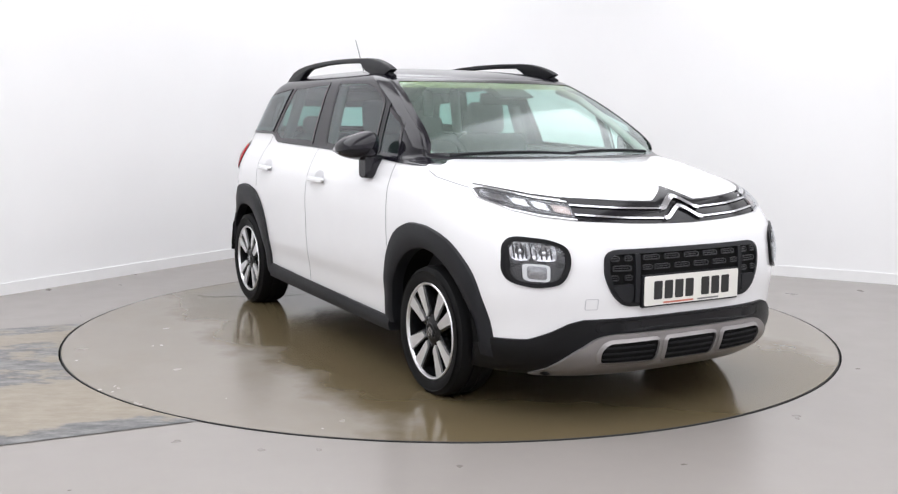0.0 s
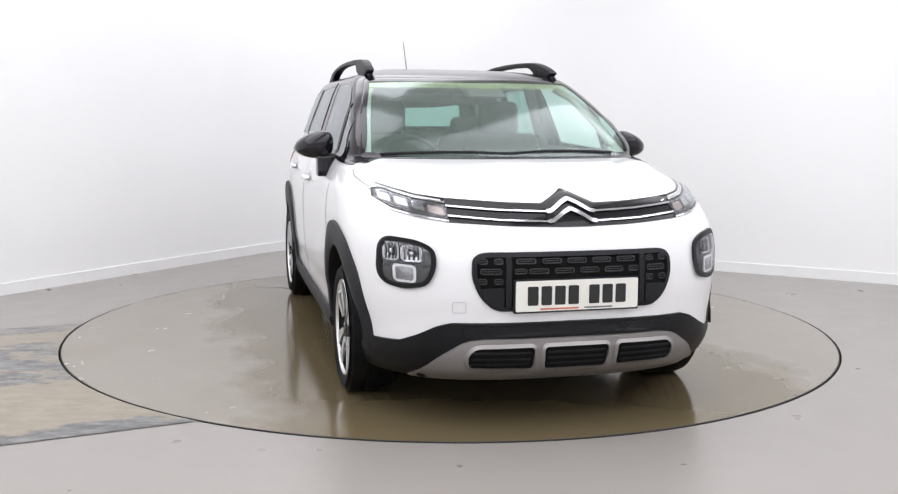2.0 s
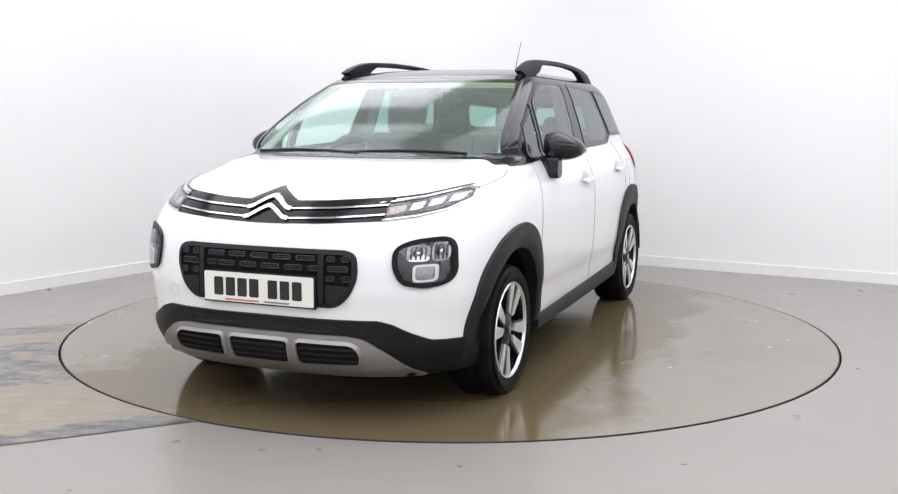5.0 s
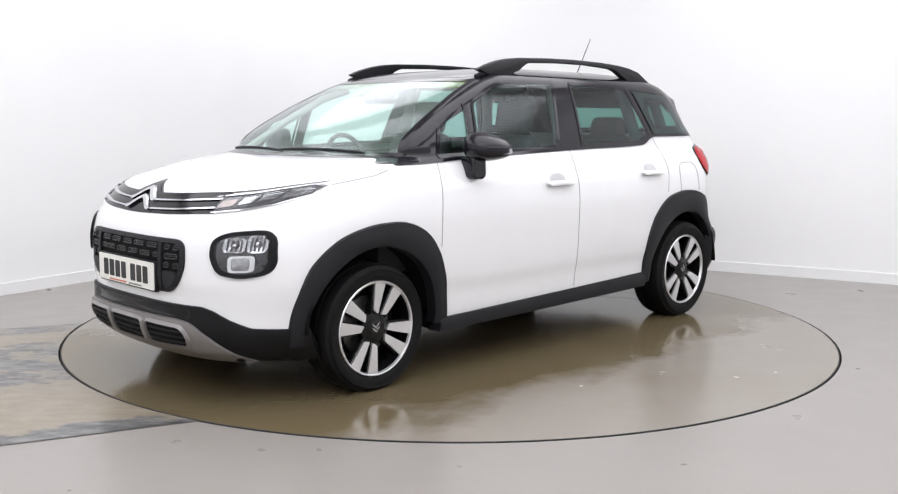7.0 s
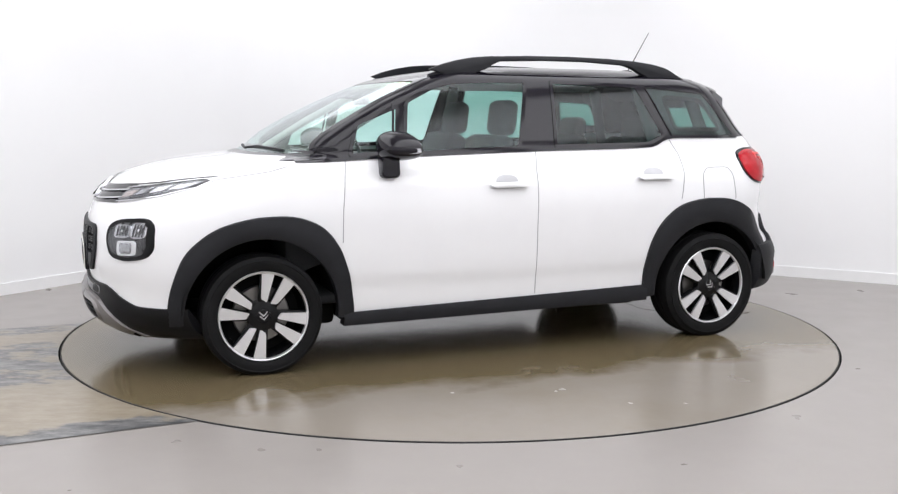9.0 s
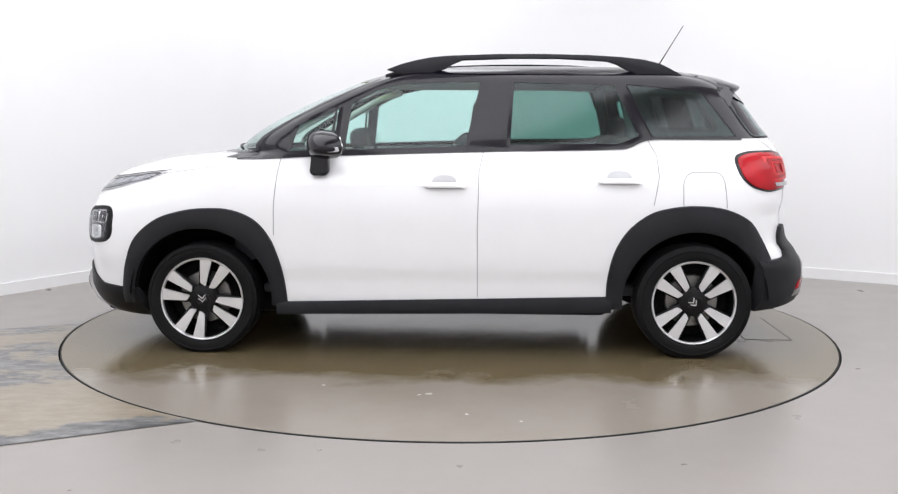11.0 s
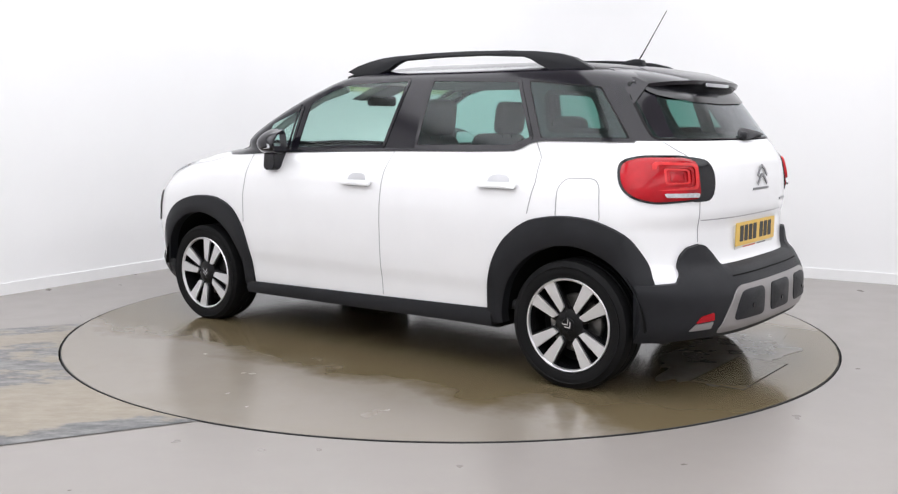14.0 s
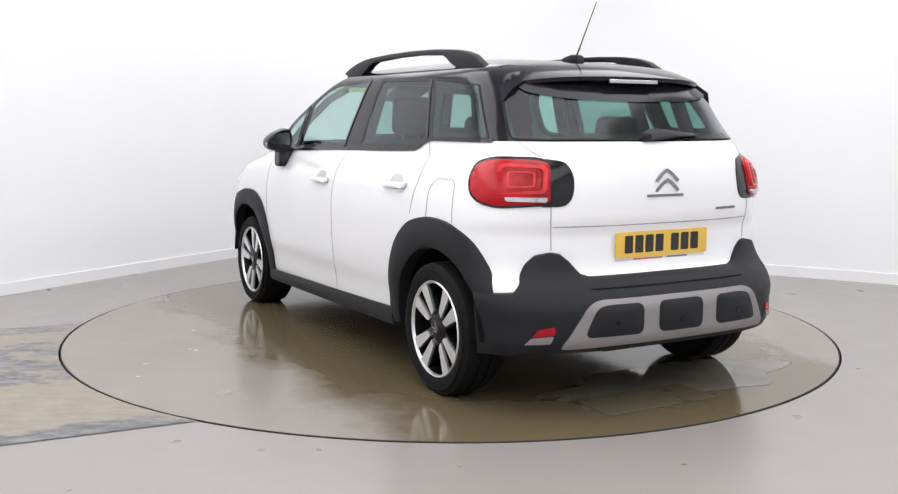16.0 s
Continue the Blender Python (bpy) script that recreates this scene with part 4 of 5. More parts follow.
MIRROR = plain("mirror_silver", (0.85, 0.87, 0.88), 0.03, metal=1.0, vary=0.01)


def roof_rail(car, sg):
    top = [(0.342, 1.515), (0.26, 1.546), (0.178, 1.568), (0.09, 1.584), (0.0, 1.592), (-0.25, 1.601), (-0.5, 1.603), (-0.75, 1.598), (-0.93, 1.588), (-1.05, 1.574), (-1.14, 1.552), (-1.26, 1.490)]
    low = [(-1.24, 1.478), (-1.02, 1.490), (-0.95, 1.520), (-0.90, 1.548), (-0.85, 1.563), (-0.6, 1.576), (-0.35, 1.576), (-0.07, 1.566), (-0.02, 1.545), (0.02, 1.520), (0.10, 1.495), (0.24, 1.482)]

    def place(u, v, d):
        bow = 0.015 * ((u + 0.45) / 0.8) ** 2
        return (u, sg * (0.572 - bow - 0.35 * max(0, v - 1.53) - d), v)

    part("roof_rail", prism_mesh("roof_rail", top + low, 0.046, PLASTIC, place, 0.007), car, "black raised roof rail")
    part("rail_foot", tube_mesh("rail_foot", [(0.27, sg * 0.535, 1.497), (0.315, sg * 0.535, 1.488), (0.345, sg * 0.535, 1.478)], 0.012, PLASTIC), car)


def letters(parent, name, count_gap, x, y0, z0, w, h, step, facing, material):
    """Plain bars in place of the characters of a number plate."""
    y = y0
    for k in count_gap:
        if k:
            part(name, prism_mesh(name, rounded([(0, 0), (w, 0), (w, h), (0, h)], 0.006, 2), 0.0012, material, lambda u, v, d, y=y: (x + facing * d, y + facing * u, z0 + v)), parent)
            y += facing * step
        else:
            y += facing * step * 0.55


def front_end(car):
    s = np.linspace(2.2, 3, 70)
    ys = skin(s, np.full_like(s, 0.38))[:, 1]
    top = np.interp(ys, [0, 0.50, 0.555, 0.62, 0.69, 0.80], [0.440, 0.438, 0.422, 0.386, 0.352, 0.342])
    part("front_bumper", wrap_mesh("front_bumper", s, top, np.full_like(s, 0.188), CLADDING, 0.012), car, "black lower front bumper")
    part("bumper_slot", patch_mesh("bumper_slot", rounded([(-0.46, 0.43), (0.46, 0.43), (0.46, 0.385), (-0.46, 0.385)], 0.02), FRONT, SMOKE, 0.014, 0.01, 3), car, "gloss black bumper strip")
    skid = part("skid_plate", patch_mesh("skid_plate", rounded([(-0.655, 0.185), (-0.545, 0.305), (-0.455, 0.366), (-0.38, 0.377), (0.38, 0.377), (0.455, 0.366), (0.545, 0.305), (0.655, 0.185), (0.40, 0.186), (-0.40, 0.186)], 0.03), FRONT, SILVER, 0.030, 0.03, 8, 0.03), car, "silver-grey front skid plate with three openings")
    for o in ([(-0.452, 0.31), (-0.42, 0.346), (-0.176, 0.350), (-0.176, 0.248), (-0.44, 0.252)], [(-0.143, 0.349), (0.143, 0.349), (0.136, 0.245), (-0.136, 0.245)], [(0.452, 0.31), (0.42, 0.346), (0.176, 0.350), (0.176, 0.248), (0.44, 0.252)]):
        q = rounded(o, 0.025)
        vent = part("air_opening", patch_mesh("air_opening", q, FRONT, DARK, 0.032, 0.004, 4, 0.03), skid, "dark air opening")
        d = dense(q, 0.02)
        part("opening_rim", band_mesh("opening_rim", shrink(d, -0.010), shrink(d, 0.004), FRONT, SILVER, 0.033, 0.01, 0.042), skid)
        y0, y1 = min(p[0] for p in o) + 0.02, max(p[0] for p in o) - 0.02
        for z in (0.272, 0.297, 0.322):
            part("slat", line_mesh("slat", [(y0, z), (y1, z)], FRONT, 0.008, PLASTIC, 0.038, depth=0.01), skid)
    # grille
    go = rounded([(-0.422, 0.66), (-0.418, 0.70), (-0.385, 0.718), (0.385, 0.718), (0.418, 0.70), (0.424, 0.66), (0.423, 0.61), (0.395, 0.545), (0.345, 0.497), (-0.335, 0.497), (-0.392, 0.550), (-0.420, 0.62)], 0.03)
    grille = part("grille", patch_mesh("grille", go, FRONT, DARK, 0.003, 0.01, 6), car, "black grille with pill-shaped cells")
    d = dense(go, 0.02)
    part("grille_rim", band_mesh("grille_rim", shrink(d, -0.008), shrink(d, 0.010), FRONT, PLASTIC, 0.010, 0.015, 0.014), grille)

    def pill(y, z, w=0.082, h=0.022):
        o2 = dense(rounded([(y - w / 2, z - h / 2), (y + w / 2, z - h / 2), (y + w / 2, z + h / 2), (y - w / 2, z + h / 2)], h * 0.45, 4), 0.03)
        c = np.array((y, z))
        part("grille_cell", band_mesh("grille_cell", o2, [tuple(c + (np.array(p) - c) * np.array((0.88, 0.62))) for p in o2], FRONT, CELL, 0.012, 0.008), grille)
        part("cell_bar", line_mesh("cell_bar", [(y - w * 0.36, z), (y + w * 0.36, z)], FRONT, 0.004, CELL, 0.009), grille)

    for k in range(5):
        pill(-0.214 + 0.107 * k, 0.690)
    for k in range(4):
        pill(-0.160 + 0.107 * k, 0.650)
    for k in (-0.236, 0.252):
        pill(k, 0.650, 0.05)
    for sg in (1, -1):
        for y, z, w in ((0.385, 0.690, 0.036), (0.325, 0.690, 0.036), (0.355, 0.650, 0.085), (0.388, 0.610, 0.036), (0.325, 0.610, 0.036)):
            pill(sg * y, z, w, 0.024)
        part("grille_post", patch_mesh("grille_post", rounded(flip([(0.276, 0.51), (0.298, 0.505), (0.298, 0.708), (0.274, 0.708)], sg), 0.006), FRONT, PLASTIC, 0.018, 0.016, 3, 0.03), grille)
        part("grille_pod", patch_mesh("grille_pod", rounded(flip([(0.305, 0.585), (0.40, 0.580), (0.375, 0.535), (0.34, 0.508), (0.305, 0.508)], sg), 0.012), FRONT, PLASTIC, 0.016, 0.014, 3, 0.03), grille)
    plate = part("number_plate", prism_mesh("number_plate", rounded([(-0.262, 0.490), (0.262, 0.490), (0.262, 0.613), (-0.262, 0.613)], 0.008, 3), 0.004, PLATE_WHITE, lambda u, v, d: (2.1 + d, u, v)), car, "white number plate with plain dark bars")
    part("plate_holder", box_mesh("plate_holder", (2.080, -0.268, 0.482), (2.0985, 0.268, 0.618), PLASTIC, 0.004), plate)
    letters(plate, "plate_mark", (1, 1, 1, 1, 0, 1, 1, 1), 2.104, -0.213, 0.514, 0.045, 0.077, 0.0575, 1, INK)
    for y0, y1, m in ((-0.16, 0.005, INK_RED), (0.03, 0.15, INK_GREY)):
        part("plate_small_print", prism_mesh("plate_small_print", [(y0, 0.495), (y1, 0.495), (y1, 0.502), (y0, 0.502)], 0.0008, m, lambda u, v, d: (2.104 + d, u, v)), plate)
    # bright strips with the chevrons
    strip = part("nose_strip", patch_mesh("nose_strip", rounded([(-0.51, 0.931), (-0.25, 0.916), (-0.115, 0.912), (0, 0.968), (0.115, 0.912), (0.25, 0.916), (0.51, 0.931), (0.51, 0.840), (0.25, 0.826), (0.05, 0.820), (-0.05, 0.820), (-0.25, 0.826), (-0.51, 0.840)], 0.01), FRONT, SMOKE, 0.003, 0.01, 6, 0.02), car, "gloss black strip with two chrome lines")
    for dz, lift in ((-0.012, 0.012), (-0.050, 0.012)):
        for sg in (1, -1):
            arm = flip([(0.50, 0.914 + dz * 0.96), (0.30, 0.901 + dz), (0.105, 0.894 + dz), (0.082, 0.898 + dz), (0.03, 0.930 + dz), (0.0, 0.943 + dz)], sg)
            part("chrome_line", line_mesh("chrome_line", arm[:3], FRONT, 0.0065, CHROME, lift, depth=0.01), strip, "chrome line")
            part("chevron_arm", line_mesh("chevron_arm", arm[2:], FRONT, 0.0145, CHROME, lift + 0.006, 0.01, 0.015), strip, "chrome chevron arm")
    tow = dense(rounded([(-0.502, 0.480), (-0.448, 0.480), (-0.448, 0.527), (-0.502, 0.527)], 0.008), 0.02)
    part("towing_cap_gap", band_mesh("towing_cap_gap", tow, shrink(tow, 0.003), FRONT, SHADE_GREY, 0.0015, 0.003), car)
    for y0, y1, rise in ((-0.62, 0.02, 0.0), (-0.05, 0.55, 0.004)):
        pts = onto(start([(y0 + (y1 - y0) * i / 11, 1.083 + rise + 0.012 * math.sin(i / 11 * 3)) for i in range(12)], FRONT), FRONT, 0.012)
        wiper = part("wiper", tube_mesh("wiper", pts, 0.007, PLASTIC), car, "black windscreen wiper")


CELL = plain("grille_cell_edge", (0.028, 0.028, 0.031), 0.4, vary=0.1)


def rear_end(car):
    s = np.concatenate([np.linspace(0, 0.86, 90)])
    ys = skin(s, np.full_like(s, 0.55))[:, 1]
    top = np.interp(ys, [0, 0.40, 0.435, 0.48, 0.52, 0.56, 0.62, 0.655, 0.685, 0.72, 0.80], [0.590, 0.590, 0.602, 0.655, 0.687, 0.695, 0.682, 0.645, 0.575, 0.533, 0.522])
    bumper = part("rear_bumper", wrap_mesh("rear_bumper", s, top, np.interp(s, [0, 0.5, 0.9], [0.285, 0.285, 0.25]), PLASTIC, 0.028, 14), car, "black plastic rear bumper")
    part("bumper_lip", line_mesh("bumper_lip", [(-0.43, 0.548), (0.43, 0.548)], REAR, 0.006, DARK, 0.030, depth=0.02), bumper)
    skid = part("rear_skid_plate", patch_mesh("rear_skid_plate", rounded([(-0.585, 0.300), (-0.475, 0.478), (-0.42, 0.506), (0.42, 0.506), (0.475, 0.478), (0.585, 0.300), (0.36, 0.308), (-0.36, 0.308)], 0.035), REAR, SILVER, 0.034, 0.03, 8), car, "silver-grey rear skid plate with three black pods")
    for o in ([(0.488, 0.352), (0.435, 0.470), (0.39, 0.485), (0.205, 0.485), (0.205, 0.352)], [(0.118, 0.350), (0.118, 0.485), (-0.128, 0.485), (-0.128, 0.350)], [(-0.488, 0.352), (-0.435, 0.470), (-0.39, 0.485), (-0.215, 0.485), (-0.215, 0.352)]):
        part("pod", patch_mesh("pod", rounded(o, 0.035), REAR, PLASTIC, 0.038, 0.01, 5, 0.03, 0.008), skid, "black rounded bumper pod")
        c = np.mean(o, 0)
        part("parking_sensor", patch_mesh("parking_sensor", [(c[0] + 0.011 * math.cos(a * 0.524), c[1] - 0.02 + 0.011 * math.sin(a * 0.524)) for a in range(12)], REAR, SMOKE, 0.049, 0.008, 2), skid)
    for sg in (1, -1):
        way = (1, -sg * 0.6, 0)
        d = Vector(way).normalized()
        u0 = lambda x, y: -d.y * x + d.x * y
        uv = lambda x, y, z: (u0(x, y * sg), z)
        lens = part("rear_fog_lamp", patch_mesh("rear_fog_lamp", rounded([uv(-1.87, 0.655, 0.388), uv(-1.905, 0.598, 0.402), uv(-1.905, 0.595, 0.368), uv(-1.85, 0.675, 0.358)], 0.006), way, RED, 0.034, 0.03, 3, 0.02), car, "red and clear lamp low in the bumper")
        part("clear_lens", patch_mesh("clear_lens", rounded([uv(-1.85, 0.678, 0.353), uv(-1.903, 0.600, 0.362), uv(-1.895, 0.612, 0.330), uv(-1.83, 0.70, 0.322)], 0.006), way, SILVER, 0.034, 0.03, 3, 0.02), lens)
        part("tailgate_gap", line_mesh("tailgate_gap", [uv(-1.812, 0.562, 0.89), uv(-1.812, 0.562, 0.80), uv(-1.816, 0.560, 0.705)], way, 0.005, SEAM, 0.0015), car)
        part("tailgate_gap", line_mesh("tailgate_gap", [uv(-1.66, 0.628, 1.155), uv(-1.72, 0.60, 1.115), uv(-1.755, 0.572, 1.092)], way, 0.005, SEAM, 0.0015), car)
    # grey line painting the shade along the tailgate crease
    part("crease_shade", line_mesh("crease_shade", [(-0.55, 0.803), (0.55, 0.803)], REAR, 0.005, SEAM, 0.0005), car)
    plate = part("rear_number_plate", prism_mesh("rear_number_plate", rounded([(-0.262, 0.659), (0.262, 0.659), (0.262, 0.770), (-0.262, 0.770)], 0.008, 3), -0.004, PLATE_YELLOW, lambda u, v, q: (-1.870 + q, u, v)), car, "yellow number plate with plain dark bars")
    part("plate_holder", box_mesh("plate_holder", (-1.8695, -0.256, 0.645), (-1.850, 0.256, 0.764), PLATE_WHITE, 0.004), plate)
    letters(plate, "plate_mark", (1, 1, 1, 1, 0, 1, 1, 1), -1.874, 0.213, 0.678, 0.045, 0.077, 0.0575, -1, INK)
    for y0, y1, m in ((0.16, -0.005, INK_RED), (-0.03, -0.15, INK_GREY)):
        part("plate_small_print", prism_mesh("plate_small_print", [(y0, 0.6465), (y1, 0.6465), (y1, 0.6535), (y0, 0.6535)], -0.0008, m, lambda u, v, q: (-1.8697 + q, u, v)), plate)
    for dz in (0.0, -0.042):
        for sg in (1, -1):
            part("tailgate_mark", line_mesh("tailgate_mark", flip([(0.062, 0.988 + dz), (0.03, 1.018 + dz), (0.0, 1.036 + dz)], sg), REAR, 0.013, SILVER_DARK, 0.008, 0.01), car, "metal chevron mark")
    for y0, y1, z in ((0.11, -0.095, 0.926), (-0.31, -0.45, 0.856)):
        part("tailgate_badge", patch_mesh("tailgate_badge", rounded([(y0, z - 0.0055), (y1, z - 0.0055), (y1, z + 0.0055), (y0, z + 0.0055)], 0.002), REAR, SILVER_DARK, 0.004, 0.006, 2), car, "plain silver badge bar")
    pivot = onto(start([(0.06, 1.178)], REAR), REAR, 0.02)[0]
    blade = rounded([(0.092, 1.172), (0.050, 1.202), (-0.02, 1.216), (-0.10, 1.208), (-0.262, 1.188), (-0.262, 1.180), (-0.12, 1.176), (-0.02, 1.164), (0.08, 1.160)], 0.012)
    wiper = part("rear_wiper", patch_mesh("rear_wiper", blade, REAR, PLASTIC, 0.020, 0.018, 4, 0.02, 0.010), car, "black rear wiper in its cover")
    part("wiper_pivot", lathe_mesh("wiper_pivot", [(0, 0.02), (0.014, 0.02), (0.02, 0.012), (0.022, -0.01)], PLASTIC, 16, "z"), wiper).matrix_basis = pose(*pivot, 0, -90, 0)
    # roof spoiler: leaves the roof smoothly, with a fin down each side of the screen
    n, prof = 33, 8
    v, f = [], []
    ys = [-0.515 + 1.03 * i / (n - 1) for i in range(n)]
    down = (0, 0, -1)
    root = onto([(-1.20, y, 2.0) for y in ys], down, -0.004)
    mid = onto([(-1.34, y, 2.0) for y in ys], down, 0.003)
    for y, p, q in zip(ys, root, mid):
        k = abs(y) / 0.515
        tip = -1.650 + 0.055 * k ** 2 + 0.085 * k ** 6
        zt = 1.452 - 0.012 * k ** 2 - 0.012 * k ** 6
        v += [tuple(p), tuple(q), (tip + 0.13, y, (q[2] * 0.42 + zt * 0.58) + 0.012), (tip + 0.02, y, zt + 0.004), (tip, y, zt - 0.008), (tip + 0.008, y, zt - 0.026),
              (tip + 0.055, y, zt - 0.036), (-1.44, y, 1.375)]
    for i in range(n - 1):
        f += [(i * prof + j, i * prof + (j + 1) % prof, (i + 1) * prof + (j + 1) % prof, (i + 1) * prof + j) for j in range(prof)]
    f += [tuple(range(prof)), tuple((n - 1) * prof + j for j in range(prof))]
    spoiler = part("roof_spoiler", tidy(mesh_of("roof_spoiler", v, f, BLACK), 50), car, "gloss black roof spoiler")
    for sg in (1, -1):
        fin = [(-1.36, 0.575, 1.440), (-1.42, 0.592, 1.405), (-1.498, 0.612, 1.325), (-1.525, 0.575, 1.385), (-1.520, 0.512, 1.420), (-1.45, 0.515, 1.452)]
        k = len(fin)
        vv = [(x, sg * y, z) for x, y, z in fin] + [(x + 0.03, sg * (y - 0.05), z - 0.02) for x, y, z in fin]
        ff = [tuple(range(k)), tuple(range(2 * k - 1, k - 1, -1))] + [(i, (i + 1) % k, k + (i + 1) % k, k + i) for i in range(k)]
        part("spoiler_fin", tidy(mesh_of("spoiler_fin", vv, ff, BLACK), 40), spoiler, "black fin beside the rear screen")
    part("brake_light", box_mesh("brake_light", (-1.650, -0.14, 1.414), (-1.630, 0.14, 1.432), CLEAR, 0.003), spoiler, "high-level brake light strip")
    visor = rounded([(-0.56, 1.435), (0.56, 1.435), (0.53, 1.372), (0.44, 1.352), (0.30, 1.338), (0.0, 1.332), (-0.30, 1.338), (-0.44, 1.352), (-0.53, 1.372)], 0.03)
    part("spoiler_visor", patch_mesh("spoiler_visor", visor, REAR, SMOKE, 0.012, 0.01, 5, 0.03), spoiler, "dark visor under the spoiler")


SILVER_DARK = plain("dark_silver_badge", (0.22, 0.22, 0.23), 0.3, metal=0.9)


def roof_things(car):
    # added pane: its colour imitates a yellowish reflection, the car has no such strip
    part("painted_glare", glass_mesh("painted_glare", rounded([(-0.585, 1.415), (0.585, 1.415), (0.562, 1.466), (-0.562, 1.466)], 0.01), FRONT, TOP_GLARE, -0.004), car, "pale yellow-green painted reflection along the top of the windscreen")
    base = part("aerial", tube_mesh("aerial", [(-1.215, 0, 1.563), (-1.25, 0, 1.62), (-1.36, 0, 1.805)], 0.0042, PLASTIC, 8, 0.002), car, "thin black roof aerial")
    foot = [(-1.10, 1.530), (-1.13, 1.555), (-1.20, 1.568), (-1.24, 1.562), (-1.25, 1.525)]
    part("aerial_foot", prism_mesh("aerial_foot", foot, 0.05, PLASTIC, lambda u, v, d: (u, -0.025 + d, v), 0.008), base)


def cabin(car):
    """Lining, dashboard, seats and wheel, as seen through the glass."""
    s = np.concatenate([np.linspace(0, 1, 30)[:-1], np.linspace(1, 2, 50)[:-1], np.linspace(2, 2.05, 6)])
    for name, z0, z1, mat, off in (("door_lining", 0.74, 1.05, CABIN, -0.035), ("headliner", 1.455, TOP - 0.012, CABIN_PALE, -0.02)):
        ss = s if name == "door_lining" else np.linspace(0, 3, 90)
        zs = np.linspace(z0, z1, 16)
        g = [skin(ss, np.full_like(ss, z), off) for z in zs]
        if name == "headliner":
            g = [q - np.array((0, 0, 0.016)) for q in g]
        n = len(ss)
        v = np.concatenate(g)
        f = [(i * n + j, i * n + j + 1, (i + 1) * n + j + 1, (i + 1) * n + j) for i in range(len(g) - 1) for j in range(n - 1)]
        k = len(v)
        v = np.concatenate([v, v * np.array([1, -1, 1])])
        part(name, tidy(mesh_of(name, v, f + [tuple(k + i for i in q[::-1]) for q in f], mat)), car)
    part("cabin_floor", box_mesh("cabin_floor", (-1.7, -0.72, 0.31), (1.0, 0.72, 0.36), CABIN, 0.02), car)
    dash = prism_mesh("dashboard", rounded([(1.16, 1.045), (0.98, 1.062), (0.78, 1.052), (0.66, 1.00), (0.62, 0.90), (0.70, 0.60), (1.16, 0.45)], 0.04), 1.36, CABIN, lambda u, v, d: (u, -0.68 + d, v), 0.01)
    part("dashboard", dash, car, "dark grey dashboard")
    part("load_cover", box_mesh("load_cover", (-1.72, -0.58, 1.02), (-1.18, 0.58, 1.045), CABIN, 0.01), car)

    def seat(x, y, w, top, lean=14):
        st = new("seat")
        st.parent = car
        st.matrix_basis = pose(x, y, 0)
        tagged(st, "dark fabric seat with a headrest")
        part("cushion", box_mesh("cushion", (-0.22, -w, 0.42), (0.28, w, 0.60), CABIN, 0.05, 3), st)
        back = part("backrest", box_mesh("backrest", (-0.07, -w, 0.0), (0.07, w, 0.62), CABIN, 0.06, 4), st)
        back.matrix_basis = pose(-0.20, 0, 0.56, 0, -lean, 0)
        hr = part("headrest", box_mesh("headrest", (-0.05, -0.125, 0.0), (0.05, 0.125, 0.20), CABIN, 0.045, 4), st)
        hr.matrix_basis = pose(-0.40, 0, top - 0.20, 0, -lean * 0.5, 0)
        for q in (-0.05, 0.05):
            part("headrest_rod", tube_mesh("headrest_rod", [(-0.385, q, top - 0.26), (-0.39, q, top - 0.17)], 0.007, CHROME), st)
        return st

    for y in (0.36, -0.36):
        seat(0.24, y, 0.24, 1.36)
    for y in (0.40, -0.40):
        seat(-0.62, y, 0.22, 1.27, 18)
    ring = [(0.50 + 0.07 * math.sin(a) * 0.6, -0.36 + 0.185 * math.cos(a), 0.985 + 0.17 * math.sin(a)) for a in [2 * math.pi * i / 40 for i in range(40)]]
    steer = part("steering_wheel", tube_mesh("steering_wheel", ring, 0.014, CABIN, 8, closed=True), car, "black steering wheel")
    part("steering_boss", box_mesh("steering_boss", (0.49, -0.44, 0.93), (0.54, -0.28, 1.03), CABIN, 0.02), steer)
    part("steering_spoke", box_mesh("steering_spoke", (0.50, -0.535, 0.96), (0.52, -0.185, 0.99), CABIN, 0.008), steer)
    inner = part("inside_mirror", box_mesh("inside_mirror", (0.545, -0.125, 1.330), (0.580, 0.125, 1.392), DARK, 0.014), car, "black inside mirror under a sensor housing")
    hood = [(float(nose(z)) - 0.028, z) for z in (1.452, 1.43, 1.40, 1.37)] + [(0.62, 1.362), (0.50, 1.40), (0.36, 1.452)]
    part("sensor_housing", prism_mesh("sensor_housing", hood, 0.20, HOUSING, lambda u, v, d: (u, -0.06 + d, v), 0.006), inner, "plum-grey sensor housing")
    for sg in (1, -1):
        path = [(1.03, 0.675, 1.08), (0.78, 0.635, 1.24), (0.54, 0.59, 1.375), (0.38, 0.545, 1.43)]
        part("pillar_trim", tube_mesh("pillar_trim", [(x - 0.03, sg * (y - 0.005), z - 0.01) for x, y, z in path], 0.022, CABIN_PALE), car, "pale pillar trim")
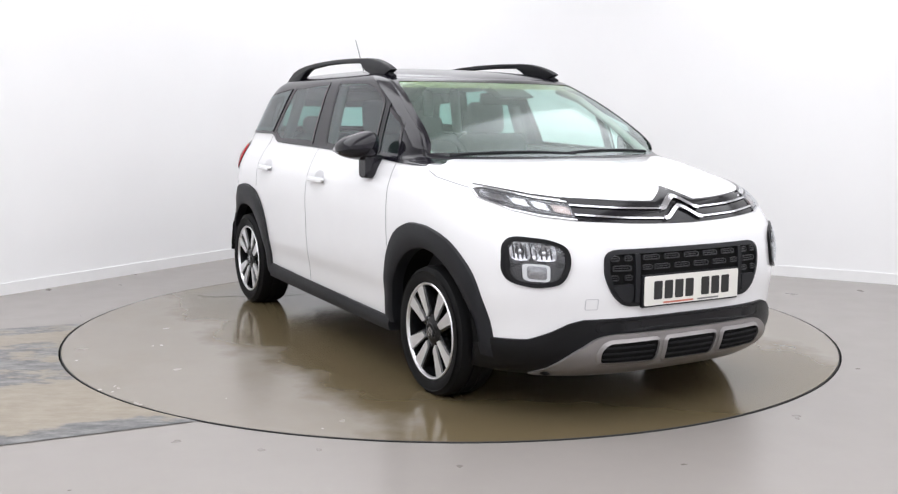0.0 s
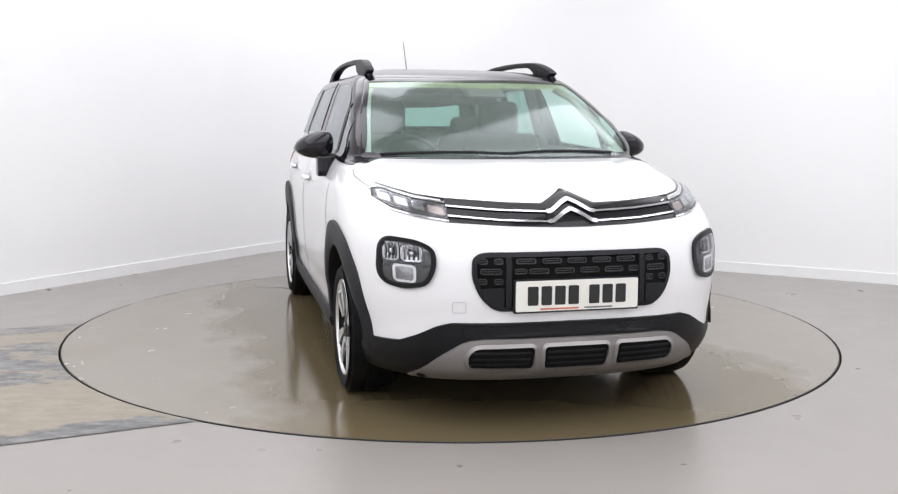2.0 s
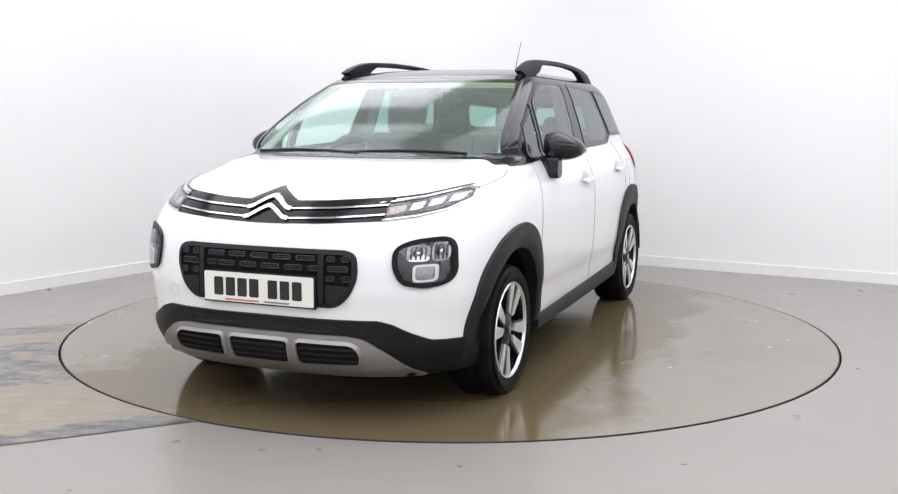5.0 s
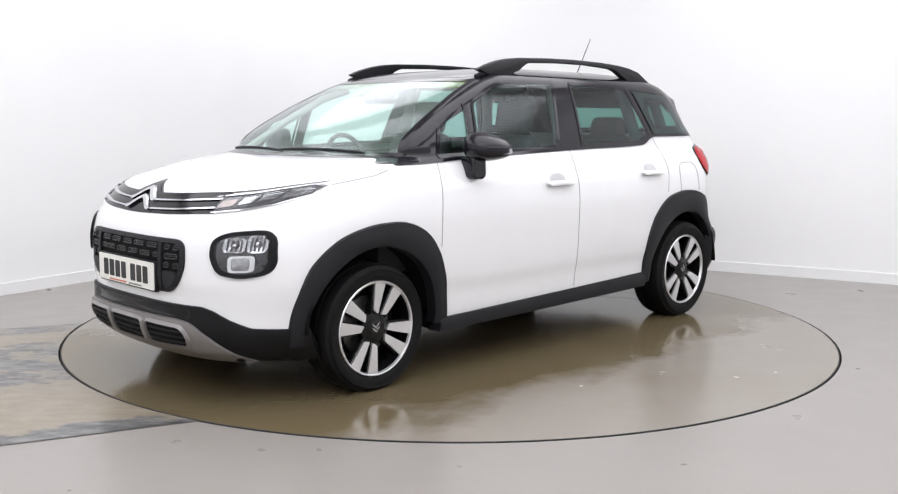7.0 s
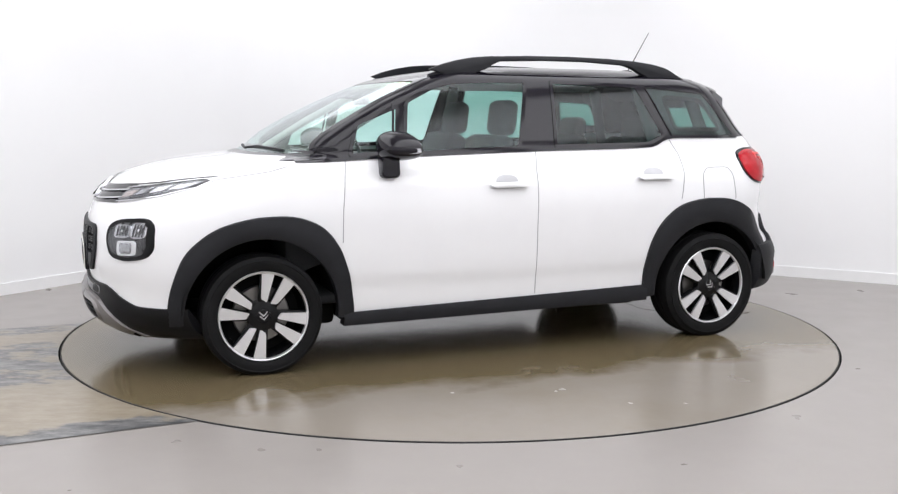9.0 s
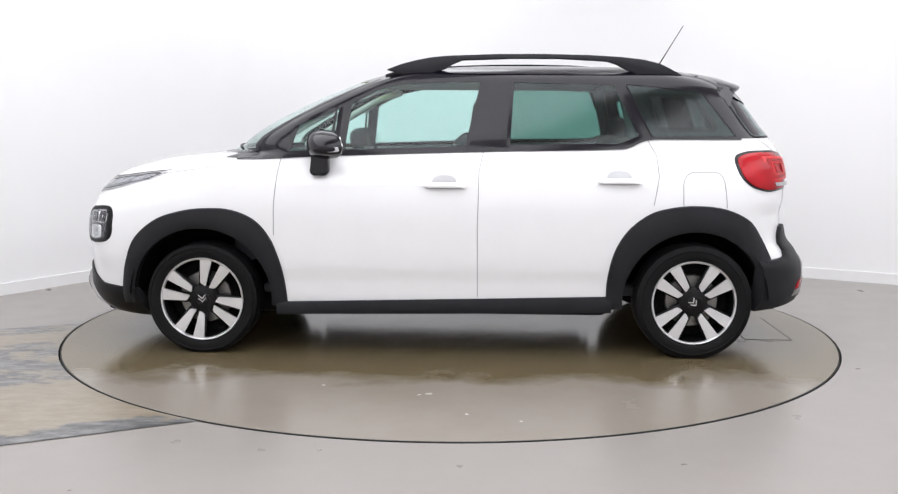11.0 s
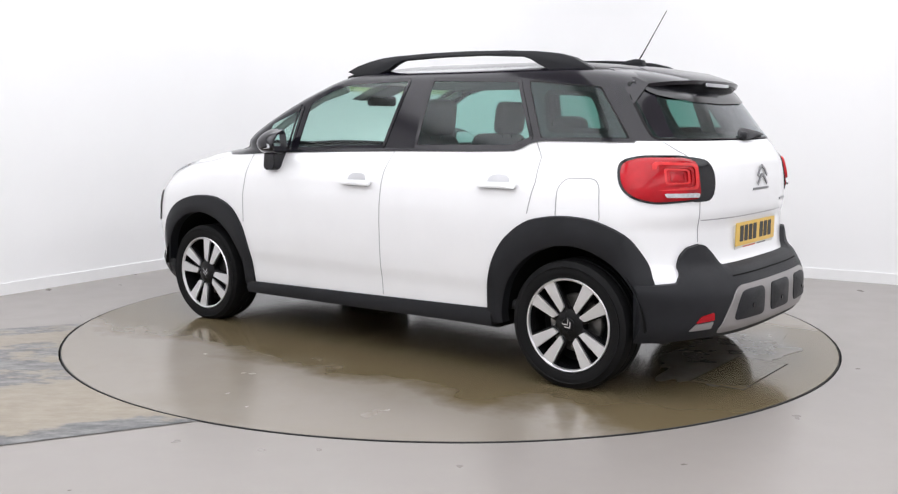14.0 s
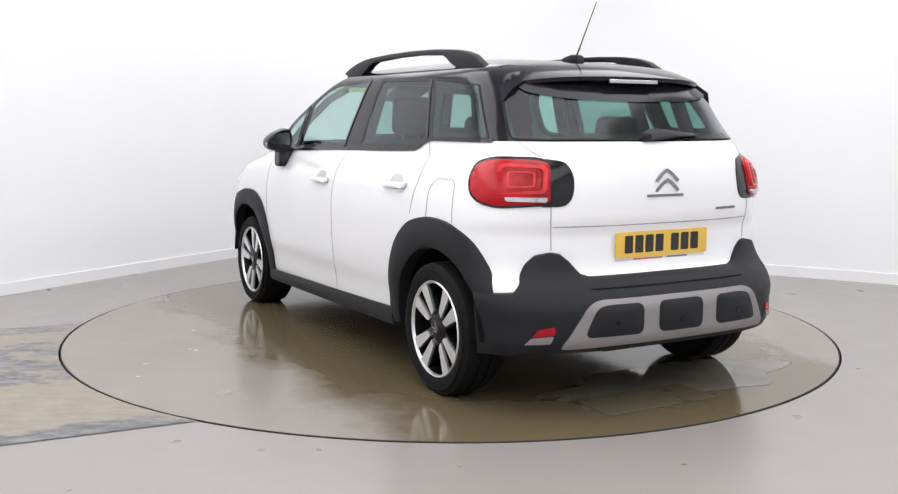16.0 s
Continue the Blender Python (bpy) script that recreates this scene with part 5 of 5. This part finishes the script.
        for x0, x1, yb, yt in ((-0.215, -0.245, 0.725, 0.605), (-1.02, -0.93, 0.70, 0.59), (-1.40, -1.28, 0.665, 0.57)):
            part("pillar_trim", tube_mesh("pillar_trim", [(x0, sg * (yb - 0.045), 1.08), (x1, sg * (yt - 0.03), 1.46)], 0.036, CABIN_DIM), car)


HOUSING = plain("plum_grey_plastic", (0.075, 0.062, 0.066), 0.6)
CABIN_DIM = plain("grey_pillar_trim", (0.16, 0.16, 0.165), 0.8, vary=0.08)


# ---- the turntable ----
def puddle_mesh():
    """A thin film of water with a ragged outline."""
    n = 72
    ring = []
    for j in range(n):
        a = 2 * math.pi * j / n
        k = 1 + 0.30 * noise.noise((3 * math.cos(a), 3 * math.sin(a), 1.7)) + 0.12 * noise.noise((9 * math.cos(a), 9 * math.sin(a), 4.1))
        ring.append((-1.66 + 0.26 * k * math.cos(a), -0.28 + 0.72 * k * math.sin(a), 0.0042))
    return mesh_of("wet_patch", [(-1.66, -0.28, 0.0042)] + ring, [(0, 1 + j, 1 + (j + 1) % n) for j in range(n)], WET)


def build_turntable():
    R, n = 2.237, 160
    verts = [(0, 0, 0.003)]
    faces = []
    rings = [(0.5, 0.003), (1.0, 0.003), (1.6, 0.003), (R - 0.008, 0.003), (R - 0.004, 0.0), (R - 0.004, -0.05)]
    for r, z in rings:
        verts += [(r * math.cos(2 * math.pi * j / n), r * math.sin(2 * math.pi * j / n), z) for j in range(n)]
    faces += [(0, 1 + j, 1 + (j + 1) % n) for j in range(n)]
    for i in range(len(rings) - 1):
        a, b = 1 + i * n, 1 + (i + 1) * n
        faces += [(a + j, b + j, b + (j + 1) % n, a + (j + 1) % n) for j in range(n)]
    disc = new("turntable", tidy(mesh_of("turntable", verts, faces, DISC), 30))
    # rim in near-black: the gap's shade put into the disc's edge colour
    rim = lathe_mesh("turntable_rim", [(R - 0.006, 0.0034), (R - 0.001, 0.0030), (R, 0.001), (R, -0.05)], GAP, n, "z")
    part("turntable_rim", rim, disc, "turntable rim blackened for the shade in the gap")
    # lifted access hatch behind the car, scuffed, with open joints
    x0, x1, y0, y1 = -1.98, -1.71, -0.29, 0.34
    part("wet_patch", puddle_mesh(), disc, "glossy wet patch by the hatch")
    part("hatch", box_mesh("hatch", (x0 + 0.006, y0 + 0.006, 0.0), (x1 - 0.006, y1 - 0.006, 0.0050), HATCH, 0.001, 1), disc, "scuffed metal access hatch")
    for lo, hi in (((x0, y0), (x1, y0 + 0.006)), ((x0, y1 - 0.006), (x1, y1)), ((x0, y0), (x0 + 0.006, y1)), ((x1 - 0.006, y0), (x1, y1))):
        part("hatch_joint", box_mesh("hatch_joint", (*lo, 0.0), (*hi, 0.0042), GAP, 0), disc)
    return tagged(disc, "round grey-brown painted turntable let into the floor", "turntable")


def build_floor_details():
    """The stained strip of repaired floor that runs up to the turntable, and a few cracks in the paint."""
    a, b, c, d = Vector((-2.245, -0.05, 0)), Vector((-3.9, -0.74, 0)), Vector((-2.75, -2.80, 0)), Vector((-1.05, -1.985, 0))
    R = 2.246
    n = 24
    a0, a1 = math.atan2(a.y, a.x) % (2 * math.pi), math.atan2(d.y, d.x) % (2 * math.pi)
    edge = [(R * math.cos(a0 + (a1 - a0) * i / n), R * math.sin(a0 + (a1 - a0) * i / n), 0.0035) for i in range(n + 1)]
    verts = [(b.x, b.y, 0.0035), *edge, (c.x, c.y, 0.0035)]
    me = mesh_of("floor_repair_strip", verts, [tuple(range(len(verts)))], STAIN, False)
    tagged(new("floor_repair_strip", me), "brown and grey stained strip of repaired floor", "floor", kind="structure")


build_floor_details()
turntable = build_turntable()
car = build_car()


def motions():
    walk(turntable, [(t, pose(0, 0, 0, 0, 0, a)) for t, a in HEADING])
    walk(car, [(t, pose(0, 0, 0, 0, 0, a) @ pose(-0.004, -0.011, 0.003)) for t, a in HEADING])


motions()
